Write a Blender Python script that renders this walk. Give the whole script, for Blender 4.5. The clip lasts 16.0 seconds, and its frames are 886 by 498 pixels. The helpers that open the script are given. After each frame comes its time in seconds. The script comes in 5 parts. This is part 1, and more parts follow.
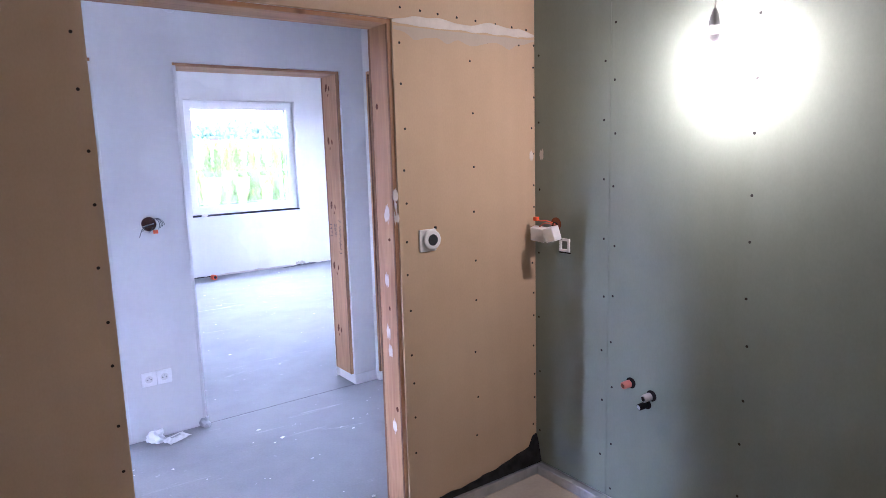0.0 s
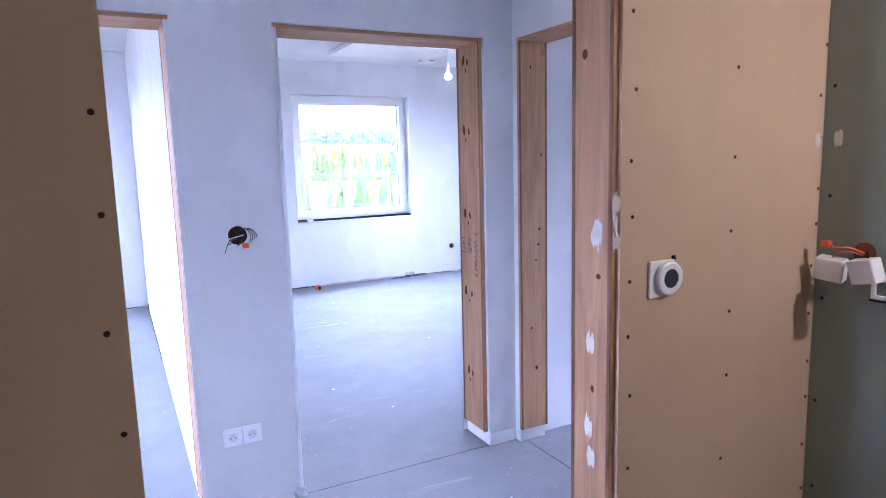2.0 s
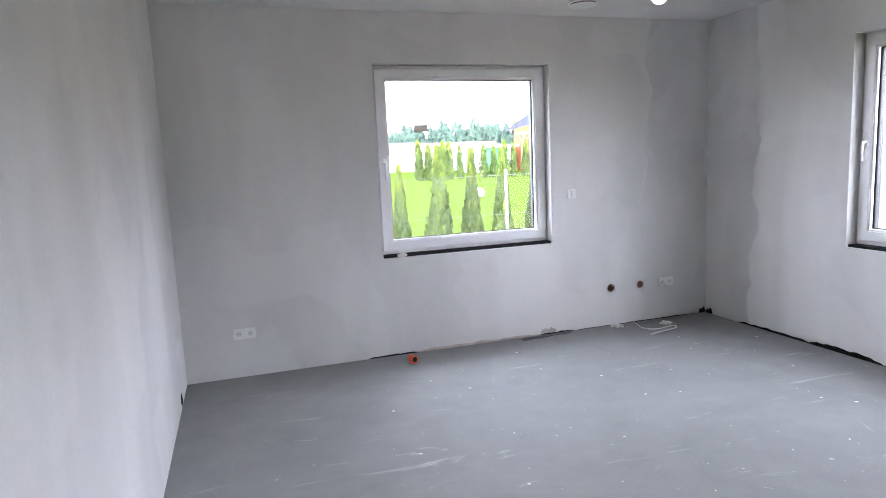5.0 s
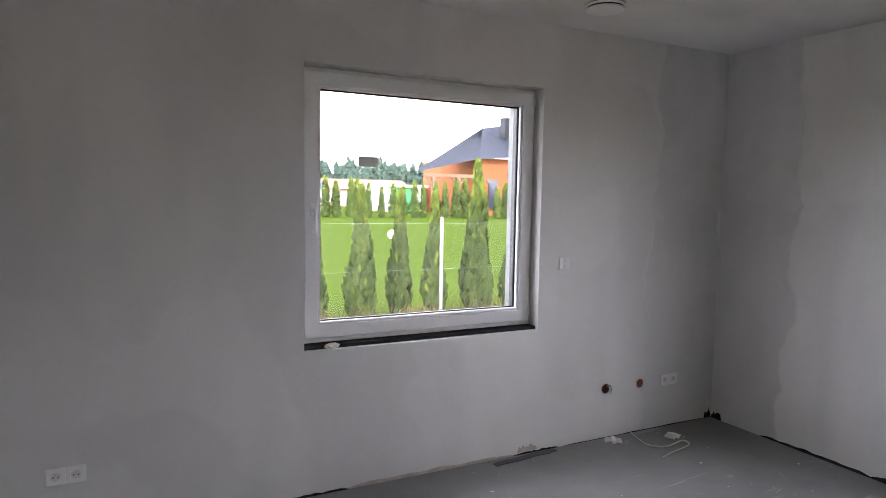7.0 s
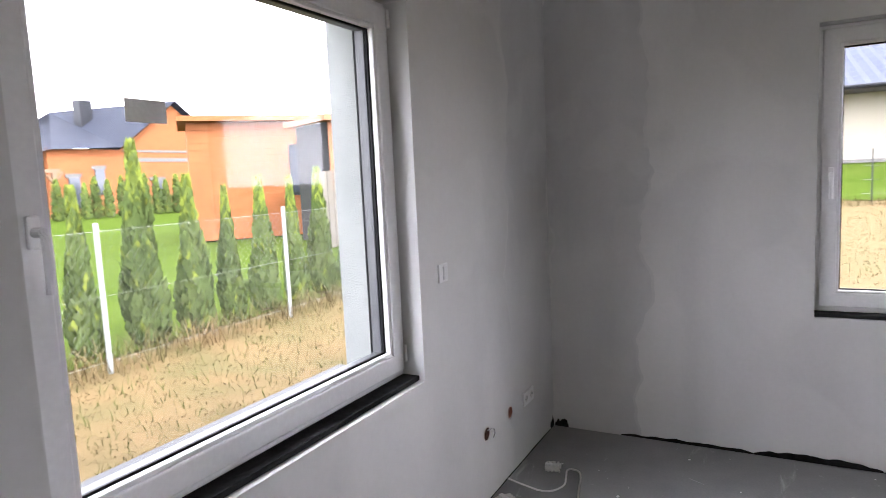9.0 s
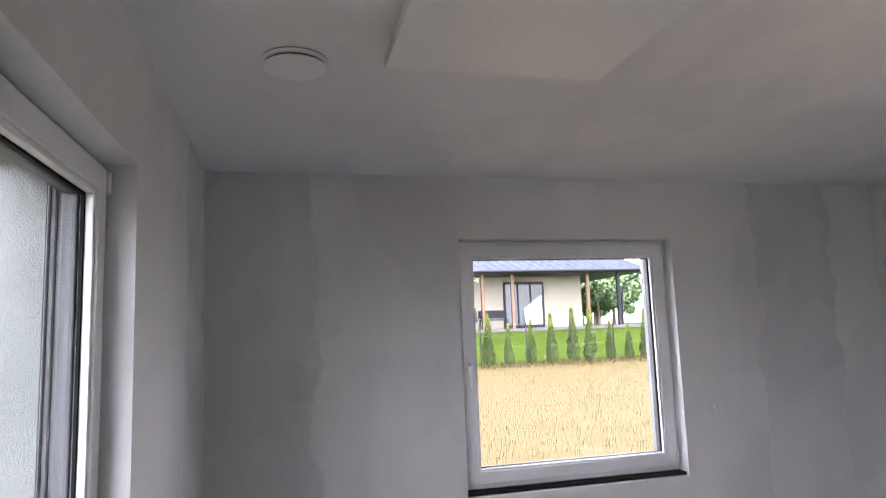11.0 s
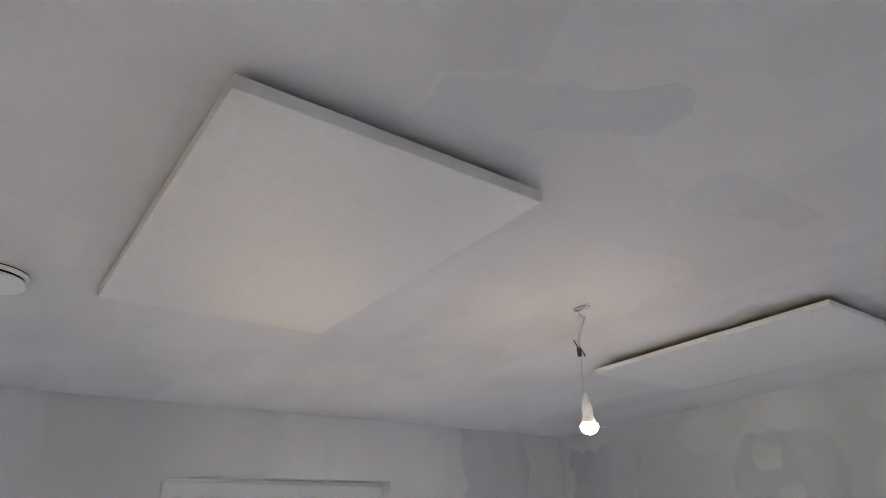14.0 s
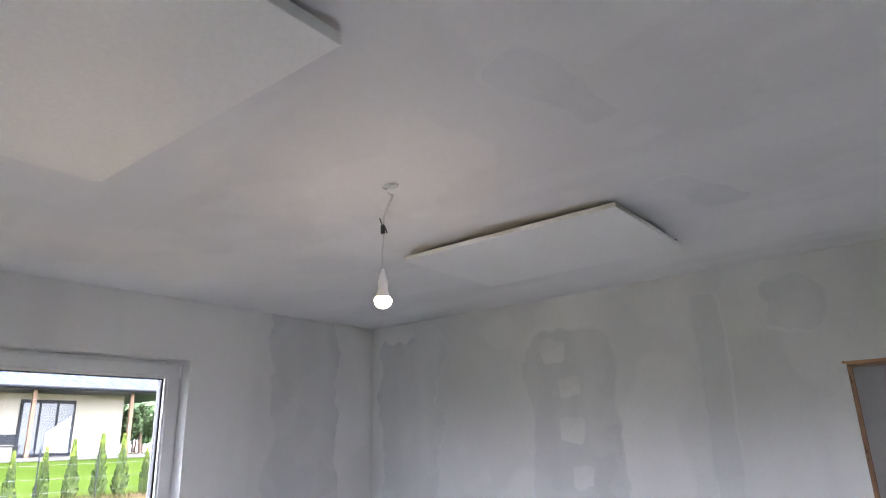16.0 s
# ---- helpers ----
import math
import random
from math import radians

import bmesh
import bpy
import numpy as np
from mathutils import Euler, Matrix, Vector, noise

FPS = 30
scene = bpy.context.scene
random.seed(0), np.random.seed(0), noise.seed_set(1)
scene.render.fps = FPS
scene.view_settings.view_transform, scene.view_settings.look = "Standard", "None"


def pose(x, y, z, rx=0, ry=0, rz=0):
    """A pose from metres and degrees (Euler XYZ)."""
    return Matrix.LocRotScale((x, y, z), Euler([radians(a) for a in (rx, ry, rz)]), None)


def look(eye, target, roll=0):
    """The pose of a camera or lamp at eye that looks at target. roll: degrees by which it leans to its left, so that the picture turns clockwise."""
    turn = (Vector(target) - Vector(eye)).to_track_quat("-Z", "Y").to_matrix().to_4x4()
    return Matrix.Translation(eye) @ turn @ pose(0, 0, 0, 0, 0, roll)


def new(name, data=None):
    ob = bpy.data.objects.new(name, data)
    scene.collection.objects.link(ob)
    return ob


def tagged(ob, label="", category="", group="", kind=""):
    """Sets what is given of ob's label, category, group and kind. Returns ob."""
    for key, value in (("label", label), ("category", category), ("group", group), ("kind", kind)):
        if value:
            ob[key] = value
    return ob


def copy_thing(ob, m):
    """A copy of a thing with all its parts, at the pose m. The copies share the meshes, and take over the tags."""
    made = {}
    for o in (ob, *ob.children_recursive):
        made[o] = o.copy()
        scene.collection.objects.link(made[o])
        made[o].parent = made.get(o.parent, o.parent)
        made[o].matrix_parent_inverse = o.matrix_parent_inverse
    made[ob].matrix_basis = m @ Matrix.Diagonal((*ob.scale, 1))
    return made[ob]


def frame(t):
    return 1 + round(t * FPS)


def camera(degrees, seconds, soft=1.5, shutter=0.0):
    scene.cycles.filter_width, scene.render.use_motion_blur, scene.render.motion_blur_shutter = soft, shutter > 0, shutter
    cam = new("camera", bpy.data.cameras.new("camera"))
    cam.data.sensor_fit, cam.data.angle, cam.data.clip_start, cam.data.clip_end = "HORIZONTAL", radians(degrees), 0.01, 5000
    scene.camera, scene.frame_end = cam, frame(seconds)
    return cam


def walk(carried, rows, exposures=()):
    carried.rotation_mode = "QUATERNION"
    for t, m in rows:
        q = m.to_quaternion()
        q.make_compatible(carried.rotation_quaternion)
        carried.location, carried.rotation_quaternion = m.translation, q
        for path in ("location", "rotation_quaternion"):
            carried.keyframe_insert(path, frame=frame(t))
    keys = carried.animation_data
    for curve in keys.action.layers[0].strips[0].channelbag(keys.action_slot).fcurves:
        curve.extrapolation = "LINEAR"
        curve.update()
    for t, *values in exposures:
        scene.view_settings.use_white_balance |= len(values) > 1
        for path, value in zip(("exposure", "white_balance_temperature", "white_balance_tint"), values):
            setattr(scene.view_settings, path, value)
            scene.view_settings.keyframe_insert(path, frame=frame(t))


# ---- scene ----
cam = camera(69.9, 16.0, soft=0.85, shutter=0.15)
PATH = [
    (0, (0.046, -0.123, 1.571), (1.212, 1.473, 1.264), -1.6),
    (0.5, (0.009, -0.09, 1.563), (1.14, 1.532, 1.27), -1.2),
    (0.7, (-0.001, -0.045, 1.557), (1.112, 1.59, 1.265), -1.1),
    (1, (0.037, 0.088, 1.537), (1.089, 1.764, 1.248), -1.0),
    (1.5, (0.196, 0.467, 1.525), (1.14, 2.206, 1.239), -1.3),
    (2, (0.345, 0.883, 1.514), (1.251, 2.643, 1.231), -1.5),
    (2.1, (0.365, 0.973, 1.509), (1.271, 2.734, 1.225), -1.5),
    (2.5, (0.486, 1.307, 1.517), (1.381, 3.073, 1.232), -1.8),
    (3, (0.668, 1.752, 1.5), (1.519, 3.541, 1.222), -2.5),
    (3.5, (0.804, 2.226, 1.512), (1.605, 4.038, 1.237), -2.6),
    (4, (0.957, 2.651, 1.531), (1.713, 4.482, 1.256), -2.4),
    (4.5, (1.128, 3.078, 1.552), (1.798, 4.942, 1.273), -2.8),
    (4.7, (1.156, 3.255, 1.555), (1.762, 5.14, 1.269), -2.6),
    (6.8, (1.435, 4.966, 1.63), (2.247, 6.787, 1.465), 1.1),
    (7, (1.429, 5.126, 1.626), (2.33, 6.904, 1.461), 1.0),
    (7.5, (1.466, 5.634, 1.575), (2.546, 7.31, 1.418), 0.8),
    (8, (1.482, 6.158, 1.546), (2.775, 7.675, 1.39), 1.0),
    (8.2, (1.476, 6.369, 1.572), (2.85, 7.814, 1.413), 0.5),
    (10.3, (1.817, 7.848, 1.652), (3.799, 7.631, 1.493), -3.8),
    (10.5, (1.816, 7.901, 1.676), (3.785, 7.558, 1.6), -3.6),
    (11, (1.718, 7.94, 1.775), (3.645, 7.464, 2.021), -2.1),
    (11.5, (1.658, 7.961, 1.834), (3.496, 7.435, 2.421), -0.9),
    (12, (1.618, 7.986, 1.88), (3.357, 7.408, 2.68), -0.2),
    (12.5, (1.599, 7.971, 1.89), (3.276, 7.284, 2.736), -0.4),
    (13, (1.582, 7.945, 1.879), (3.185, 7.118, 2.744), -1.2),
    (13.5, (1.59, 7.915, 1.881), (3.119, 6.956, 2.744), -1.7),
    (14, (1.581, 7.878, 1.871), (3.015, 6.779, 2.729), -2.5),
    (14.5, (1.581, 7.843, 1.87), (2.92, 6.619, 2.711), -2.4),
    (15, (1.595, 7.795, 1.849), (2.858, 6.476, 2.664), -2.0),
    (15.5, (1.588, 7.752, 1.81), (2.803, 6.339, 2.537), -1.8),
    (16, (1.566, 7.71, 1.758), (2.743, 6.2, 2.337), -1.8),
]
EXPOSURES = [(0, 5.5, 4930, 31), (2.0, 5.35, 4800, 31), (2.6, 4.9, 4800, 31), (3.2, 4.45, 5500, 24), (4.0, 4.2, 6000, 22), (4.7, 4.25, 6100, 18), (6.8, 3.3, 6600, 20), (7.5, 3.45, 6650, 20), (8.2, 3.7, 6650, 20), (10.3, 3.25, 6500, 22), (11.5, 3.8, 6400, 22), (13.5, 4.17, 6200, 21), (16, 4.12, 6150, 20)]
walk(cam, [(t, look(eye, target, roll)) for t, eye, target, roll in PATH], EXPOSURES)

# ---- world and sun ----
SUN_ELEV, SUN_AZ = 48.0, 205.0     # degrees; azimuth clockwise from +y
world = bpy.data.worlds.new("sky")
scene.world = world
world.use_nodes = True
wn, wl = world.node_tree.nodes, world.node_tree.links
wn.clear()
w_out = wn.new("ShaderNodeOutputWorld")
w_bg = wn.new("ShaderNodeBackground")
w_sky = wn.new("ShaderNodeTexSky")
w_sky.sky_type = "NISHITA"
w_sky.sun_disc = False
w_sky.sun_elevation = radians(SUN_ELEV)
w_sky.sun_rotation = radians(SUN_AZ)
w_sky.air_density, w_sky.dust_density, w_sky.ozone_density = 1.0, 2.0, 1.0
# broken cloud over the blue
w_tc = wn.new("ShaderNodeTexCoord")
w_map = wn.new("ShaderNodeMapping")
w_map.inputs["Scale"].default_value = (1.6, 1.6, 5.0)
w_noise = wn.new("ShaderNodeTexNoise")
w_noise.inputs["Scale"].default_value, w_noise.inputs["Detail"].default_value = 2.2, 7
w_ramp = wn.new("ShaderNodeValToRGB")
w_ramp.color_ramp.elements[0].position, w_ramp.color_ramp.elements[1].position = 0.28, 0.50
w_mix = wn.new("ShaderNodeMix")
w_mix.data_type = "RGBA"
w_mix.inputs["B"].default_value = (10.3, 10.8, 11.8, 1)
wl.new(w_tc.outputs["Generated"], w_map.inputs["Vector"])
wl.new(w_map.outputs["Vector"], w_noise.inputs["Vector"])
wl.new(w_noise.outputs["Fac"], w_ramp.inputs["Fac"])
wl.new(w_ramp.outputs["Color"], w_mix.inputs["Factor"])
wl.new(w_sky.outputs["Color"], w_mix.inputs["A"])
wl.new(w_mix.outputs["Result"], w_bg.inputs["Color"])
w_bg.inputs["Strength"].default_value = 0.15
wl.new(w_bg.outputs["Background"], w_out.inputs["Surface"])
sun = new("sun", bpy.data.lights.new("sun", "SUN"))
sun.data.energy, sun.data.angle, sun.data.color = 0.9, radians(10), (1, 0.95, 0.87)
a_, e_ = radians(SUN_AZ), radians(SUN_ELEV)
sun.matrix_world = look((math.sin(a_) * math.cos(e_) * 50, math.cos(a_) * math.cos(e_) * 50, math.sin(e_) * 50), (0, 0, 0))

BULB_MAIN, BULB_BATH = 12.0, 23.0


# ---- materials ----
def nodes_of(name):
    m = bpy.data.materials.new(name)
    m.use_nodes = True
    return m, m.node_tree.nodes, m.node_tree.links, m.node_tree.nodes["Principled BSDF"]


def noise_node(n, l, scale, detail=4, stretch=(1, 1, 1), rough=0.55, offset=(0, 0, 0), distort=0.0):
    tc = n.new("ShaderNodeTexCoord")
    mp = n.new("ShaderNodeMapping")
    mp.inputs["Scale"].default_value = stretch
    mp.inputs["Location"].default_value = offset
    nz = n.new("ShaderNodeTexNoise")
    nz.inputs["Scale"].default_value, nz.inputs["Detail"].default_value, nz.inputs["Roughness"].default_value = scale, detail, rough
    nz.inputs["Distortion"].default_value = distort
    l.new(tc.outputs["Object"], mp.inputs["Vector"])
    l.new(mp.outputs["Vector"], nz.inputs["Vector"])
    return nz.outputs["Fac"]


def ramp_node(n, l, fac, lo, hi, c0=(0, 0, 0), c1=(1, 1, 1)):
    r = n.new("ShaderNodeValToRGB")
    r.color_ramp.elements[0].position, r.color_ramp.elements[1].position = lo, hi
    r.color_ramp.elements[0].color, r.color_ramp.elements[1].color = (*c0, 1), (*c1, 1)
    l.new(fac, r.inputs["Fac"])
    return r.outputs["Color"]


def mix_node(n, l, fac, a, b, blend="MIX"):
    m = n.new("ShaderNodeMix")
    m.data_type, m.blend_type = "RGBA", blend
    for key, v in (("Factor", fac), ("A", a), ("B", b)):
        if isinstance(v, (int, float)):
            m.inputs[key].default_value = v
        elif isinstance(v, tuple):
            m.inputs[key].default_value = (*v, 1)
        else:
            l.new(v, m.inputs[key])
    return m.outputs["Result"]


def bump_node(n, l, bsdf, height, strength, dist=0.01):
    b = n.new("ShaderNodeBump")
    b.inputs["Strength"].default_value, b.inputs["Distance"].default_value = strength, dist
    l.new(height, b.inputs["Height"])
    l.new(b.outputs["Normal"], bsdf.inputs["Normal"])


def pbr(name, c0, c1, scale=6.0, rough=0.6, metal=0.0, bump=0.15, stretch=(1, 1, 1), fine=60.0, vary=0.0):
    """Two-tone surface with grain at two scales."""
    m, n, l, b = nodes_of(name)
    big = noise_node(n, l, scale, 4, stretch)
    small = noise_node(n, l, fine, 3, stretch)
    col = mix_node(n, l, ramp_node(n, l, big, 0.35, 0.65), c0, c1)
    col = mix_node(n, l, 0.25, col, mix_node(n, l, small, tuple(v * 0.7 for v in c0), tuple(min(1, v * 1.25) for v in c1)))
    if vary:
        oi = n.new("ShaderNodeObjectInfo")
        shade = ramp_node(n, l, oi.outputs["Random"], 0, 1, (1 - vary,) * 3, (1, 1, 1))
        col = mix_node(n, l, 1.0, col, shade, "MULTIPLY")
    l.new(col, b.inputs["Base Color"])
    b.inputs["Roughness"].default_value, b.inputs["Metallic"].default_value = rough, metal
    if bump:
        bump_node(n, l, b, small, bump)
    return m


def plaster(name, c_dark, c_light, streak, cloud, offset=(0, 0, 0)):
    """Skimmed gypsum: cloudy sanding patches, filler streaks, fine trowel grain."""
    m, n, l, b = nodes_of(name)
    big = ramp_node(n, l, noise_node(n, l, cloud, 5, (1, 1, 0.7), 0.5, offset, 0.3), 0.40, 0.60)
    run = ramp_node(n, l, noise_node(n, l, 1.0, 3, streak, 0.5, offset, 0.35), 0.42, 0.54)
    patch = ramp_node(n, l, noise_node(n, l, cloud * 2.6, 2, (1, 1, 1), 0.4, (3.1, 1.7, 0.4)), 0.52, 0.56)
    fine = noise_node(n, l, 38, 5, (1, 1, 1), 0.65)
    col = mix_node(n, l, big, c_dark, c_light)
    col = mix_node(n, l, run, mix_node(n, l, 0.42, col, tuple(v * 0.85 for v in c_dark)), col)
    col = mix_node(n, l, 0.35, col, mix_node(n, l, patch, col, c_light))
    col = mix_node(n, l, 0.10, col, mix_node(n, l, fine, (0.35, 0.35, 0.36), (1, 1, 1)))
    l.new(col, b.inputs["Base Color"])
    b.inputs["Roughness"].default_value = 0.75
    b.inputs["Specular IOR Level"].default_value = 0.3
    bump_node(n, l, b, mix_node(n, l, 0.5, fine, big), 0.12, 0.006)
    return m


def pine(name, along):
    """Planed construction pine: long grain, dark oval knots."""
    m, n, l, b = nodes_of(name)
    st = [9.0, 9.0, 9.0]
    st[along] = 0.7
    grain = noise_node(n, l, 3.0, 6, tuple(st), 0.6, (0, 0, 0), 1.2)
    broad = noise_node(n, l, 1.3, 3)
    st2 = [1.0, 1.0, 1.0]
    st2[along] = 0.55
    tc = n.new("ShaderNodeTexCoord")
    mp = n.new("ShaderNodeMapping")
    mp.inputs["Scale"].default_value = st2
    vo = n.new("ShaderNodeTexVoronoi")
    vo.inputs["Scale"].default_value = 4.5
    l.new(tc.outputs["Object"], mp.inputs["Vector"])
    l.new(mp.outputs["Vector"], vo.inputs["Vector"])
    knot = ramp_node(n, l, vo.outputs["Distance"], 0.02, 0.075)
    col = mix_node(n, l, ramp_node(n, l, grain, 0.35, 0.68), (0.33, 0.145, 0.055), (0.56, 0.31, 0.135))
    col = mix_node(n, l, 0.4, col, mix_node(n, l, broad, (0.28, 0.14, 0.07), (0.55, 0.35, 0.2)))
    col = mix_node(n, l, knot, (0.10, 0.035, 0.018), col)
    l.new(col, b.inputs["Base Color"])
    b.inputs["Roughness"].default_value = 0.62
    bump_node(n, l, b, grain, 0.2, 0.004)
    return m


def board_paper(name, c0, c1):
    """Paper-faced board: faint roll marks and scuffs."""
    m, n, l, b = nodes_of(name)
    a = noise_node(n, l, 1.4, 5, (1, 1, 1), 0.6)
    band = noise_node(n, l, 1.0, 3, (14, 14, 1.2), 0.5)
    fib = noise_node(n, l, 160, 3, (1, 1, 0.5))
    col = mix_node(n, l, ramp_node(n, l, a, 0.3, 0.7), c0, c1)
    col = mix_node(n, l, 0.18, col, mix_node(n, l, band, tuple(v * 0.75 for v in c0), tuple(v * 1.2 for v in c1)))
    col = mix_node(n, l, 0.12, col, mix_node(n, l, fib, tuple(v * 0.5 for v in c0), tuple(v * 1.4 for v in c1)))
    l.new(col, b.inputs["Base Color"])
    b.inputs["Roughness"].default_value = 0.7
    b.inputs["Specular IOR Level"].default_value = 0.3
    bump_node(n, l, b, fib, 0.08, 0.002)
    return m


def screed(name):
    """Power-floated screed, dusty, with pale plaster splashes and scuffs."""
    m, n, l, b = nodes_of(name)
    big = noise_node(n, l, 0.9, 6, (1, 1, 1), 0.6, (0, 0, 0), 0.6)
    mid = noise_node(n, l, 5.5, 5)
    fine = noise_node(n, l, 90, 4)
    scuff = ramp_node(n, l, noise_node(n, l, 2.3, 6, (0.5, 3.2, 1), 0.7, (1, 4, 0), 1.5), 0.62, 0.74)
    splash = ramp_node(n, l, noise_node(n, l, 17, 3), 0.70, 0.76)
    col = mix_node(n, l, ramp_node(n, l, big, 0.35, 0.65), (0.200, 0.205, 0.212), (0.295, 0.298, 0.302))
    col = mix_node(n, l, 0.35, col, mix_node(n, l, mid, (0.15, 0.15, 0.153), (0.38, 0.375, 0.365)))
    col = mix_node(n, l, 0.2, col, mix_node(n, l, fine, (0.12, 0.12, 0.12), (0.46, 0.455, 0.45)))
    col = mix_node(n, l, mix_node(n, l, 0.5, (0, 0, 0), scuff), col, (0.6, 0.6, 0.59))
    col = mix_node(n, l, mix_node(n, l, 0.35, (0, 0, 0), splash), col, (0.66, 0.66, 0.65))
    l.new(col, b.inputs["Base Color"])
    b.inputs["Roughness"].default_value = 0.72
    b.inputs["Specular IOR Level"].default_value = 0.22
    bump_node(n, l, b, mid, 0.06, 0.01)
    return m


def plain(name, c, rough=0.4, metal=0.0, glow=0.0):
    m, n, l, b = nodes_of(name)
    b.inputs["Base Color"].default_value = (*c, 1)
    b.inputs["Roughness"].default_value, b.inputs["Metallic"].default_value = rough, metal
    if glow:
        b.inputs["Emission Color"].default_value = (1.0, 0.80, 0.55, 1)
        b.inputs["Emission Strength"].default_value = glow
    return m


def glass_mat(name):
    """Thin clear pane: mostly straight through, a little mirror."""
    m, n, l, b = nodes_of(name)
    n.remove(b)
    out = n["Material Output"]
    tr, gl, mx, fr = n.new("ShaderNodeBsdfTransparent"), n.new("ShaderNodeBsdfGlossy"), n.new("ShaderNodeMixShader"), n.new("ShaderNodeLayerWeight")
    pw, ml = n.new("ShaderNodeMath"), n.new("ShaderNodeMath")
    pw.operation, ml.operation = "POWER", "MULTIPLY_ADD"
    pw.inputs[1].default_value = 5.0
    ml.inputs[1].default_value, ml.inputs[2].default_value = 0.5, 0.02
    tr.inputs["Color"].default_value = (0.885, 0.90, 0.895, 1)
    gl.inputs["Roughness"].default_value = 0.02
    l.new(fr.outputs["Facing"], pw.inputs[0])
    l.new(pw.outputs["Value"], ml.inputs[0])
    l.new(ml.outputs["Value"], mx.inputs["Fac"])
    l.new(tr.outputs["BSDF"], mx.inputs[1])
    l.new(gl.outputs["BSDF"], mx.inputs[2])
    l.new(mx.outputs["Shader"], out.inputs["Surface"])
    return m


M_PLASTER = plaster("skimmed_plaster", (0.66, 0.655, 0.645), (0.80, 0.79, 0.775), (1.15, 1.15, 0.22), 0.6)
M_CEIL = plaster("ceiling_skim", (0.71, 0.705, 0.70), (0.80, 0.79, 0.775), (0.5, 1.9, 1), 0.85, (2.3, 0.6, 0))
M_STUCCO = pbr("facade_stucco", (0.25, 0.262, 0.25), (0.30, 0.31, 0.295), 3, 0.9, 0, 0.9, fine=220)
M_SCREED = screed("floor_screed")
M_SCREED_WARM = pbr("bath_screed", (0.36, 0.31, 0.25), (0.50, 0.45, 0.38), 2.2, 0.75, 0, 0.1)
M_PINE_Z, M_PINE_X, M_PINE_Y = pine("pine_upright", 2), pine("pine_lying", 0), pine("pine_lying_across", 1)
M_PINE_EDGE = pbr("resinous_pine_edge", (0.15, 0.065, 0.026), (0.27, 0.13, 0.055), 7, 0.7, 0, 0.3, (6, 6, 0.7))
M_KNOT = pbr("pine_knot", (0.07, 0.022, 0.010), (0.17, 0.06, 0.026), 60, 0.7)
M_BROWN = board_paper("brown_fibre_gypsum_board", (0.53, 0.385, 0.24), (0.63, 0.47, 0.305))
M_GREEN = board_paper("green_moisture_board", (0.215, 0.25, 0.205), (0.275, 0.31, 0.255))
M_PUTTY = pbr("joint_filler", (0.66, 0.60, 0.54), (0.78, 0.73, 0.67), 9, 0.8)
M_PVC = pbr("white_pvc", (0.78, 0.78, 0.79), (0.83, 0.83, 0.83), 2, 0.32, 0, 0.01)
M_PLASTIC = pbr("white_plastic", (0.84, 0.84, 0.84), (0.88, 0.88, 0.88), 8, 0.35, 0, 0.01)
M_DARK_PLASTIC = plain("black_display", (0.03, 0.033, 0.038), 0.3)
M_RUBBER = plain("black_rubber", (0.012, 0.012, 0.013), 0.6)
M_FOAM = pbr("black_edge_foam", (0.012, 0.012, 0.012), (0.03, 0.03, 0.03), 20, 0.9)
M_ORANGE = plain("orange_plastic", (0.85, 0.13, 0.03), 0.4)
M_COPPERISH = plain("red_plastic_pipe", (0.52, 0.17, 0.11), 0.5)
M_GREYPIPE = pbr("grey_plastic_pipe", (0.30, 0.31, 0.33), (0.42, 0.43, 0.45), 12, 0.45)
M_TERRA = pbr("hollow_brick_hole", (0.16, 0.05, 0.025), (0.26, 0.09, 0.05), 25, 0.9, bump=0.5)
M_STEEL = pbr("zinc_steel", (0.42, 0.43, 0.44), (0.58, 0.58, 0.58), 14, 0.4, 0.8)
M_RAIL = pbr("grey_coated_aluminium", (0.055, 0.058, 0.062), (0.085, 0.088, 0.092), 6, 0.5)
M_SCREW = plain("phosphated_screw", (0.022, 0.02, 0.018), 0.5, 0.4)
M_WIRE = plain("grey_wire", (0.07, 0.07, 0.075), 0.5)
M_WIRE_W = plain("white_cable", (0.72, 0.71, 0.69), 0.5)
M_GLASS = glass_mat("window_glass")
M_PANEL = pbr("enamelled_steel_panel", (0.775, 0.765, 0.745), (0.80, 0.79, 0.77), 1.5, 0.38, 0, 0.005)
M_BULB_MAIN = plain("lit_bulb", (0.9, 0.88, 0.8), 0.3, 0, BULB_MAIN)
M_BULB_BATH = plain("lit_bulb_bright", (0.9, 0.88, 0.8), 0.3, 0, BULB_BATH)
M_PAPER = pbr("printed_paper", (0.66, 0.66, 0.66), (0.78, 0.78, 0.78), 10, 0.7)
M_CHALK = pbr("chalky_scuff", (0.32, 0.32, 0.32), (0.42, 0.42, 0.42), 30, 0.9)
M_LABEL = pbr("grey_sticker", (0.74, 0.73, 0.70), (0.82, 0.81, 0.78), 10, 0.6)
M_PENCIL = plain("pencil", (0.09, 0.06, 0.045), 0.6)
M_GROUND = pbr("mown_dry_grass", (0.098, 0.063, 0.030), (0.052, 0.046, 0.018), 1.6, 0.95, 0, 0.5, (1, 0.6, 1), 45)
M_LAWN = pbr("lawn_green", (0.024, 0.040, 0.006), (0.034, 0.051, 0.009), 0.5, 0.9, 0, 0.6, fine=30)
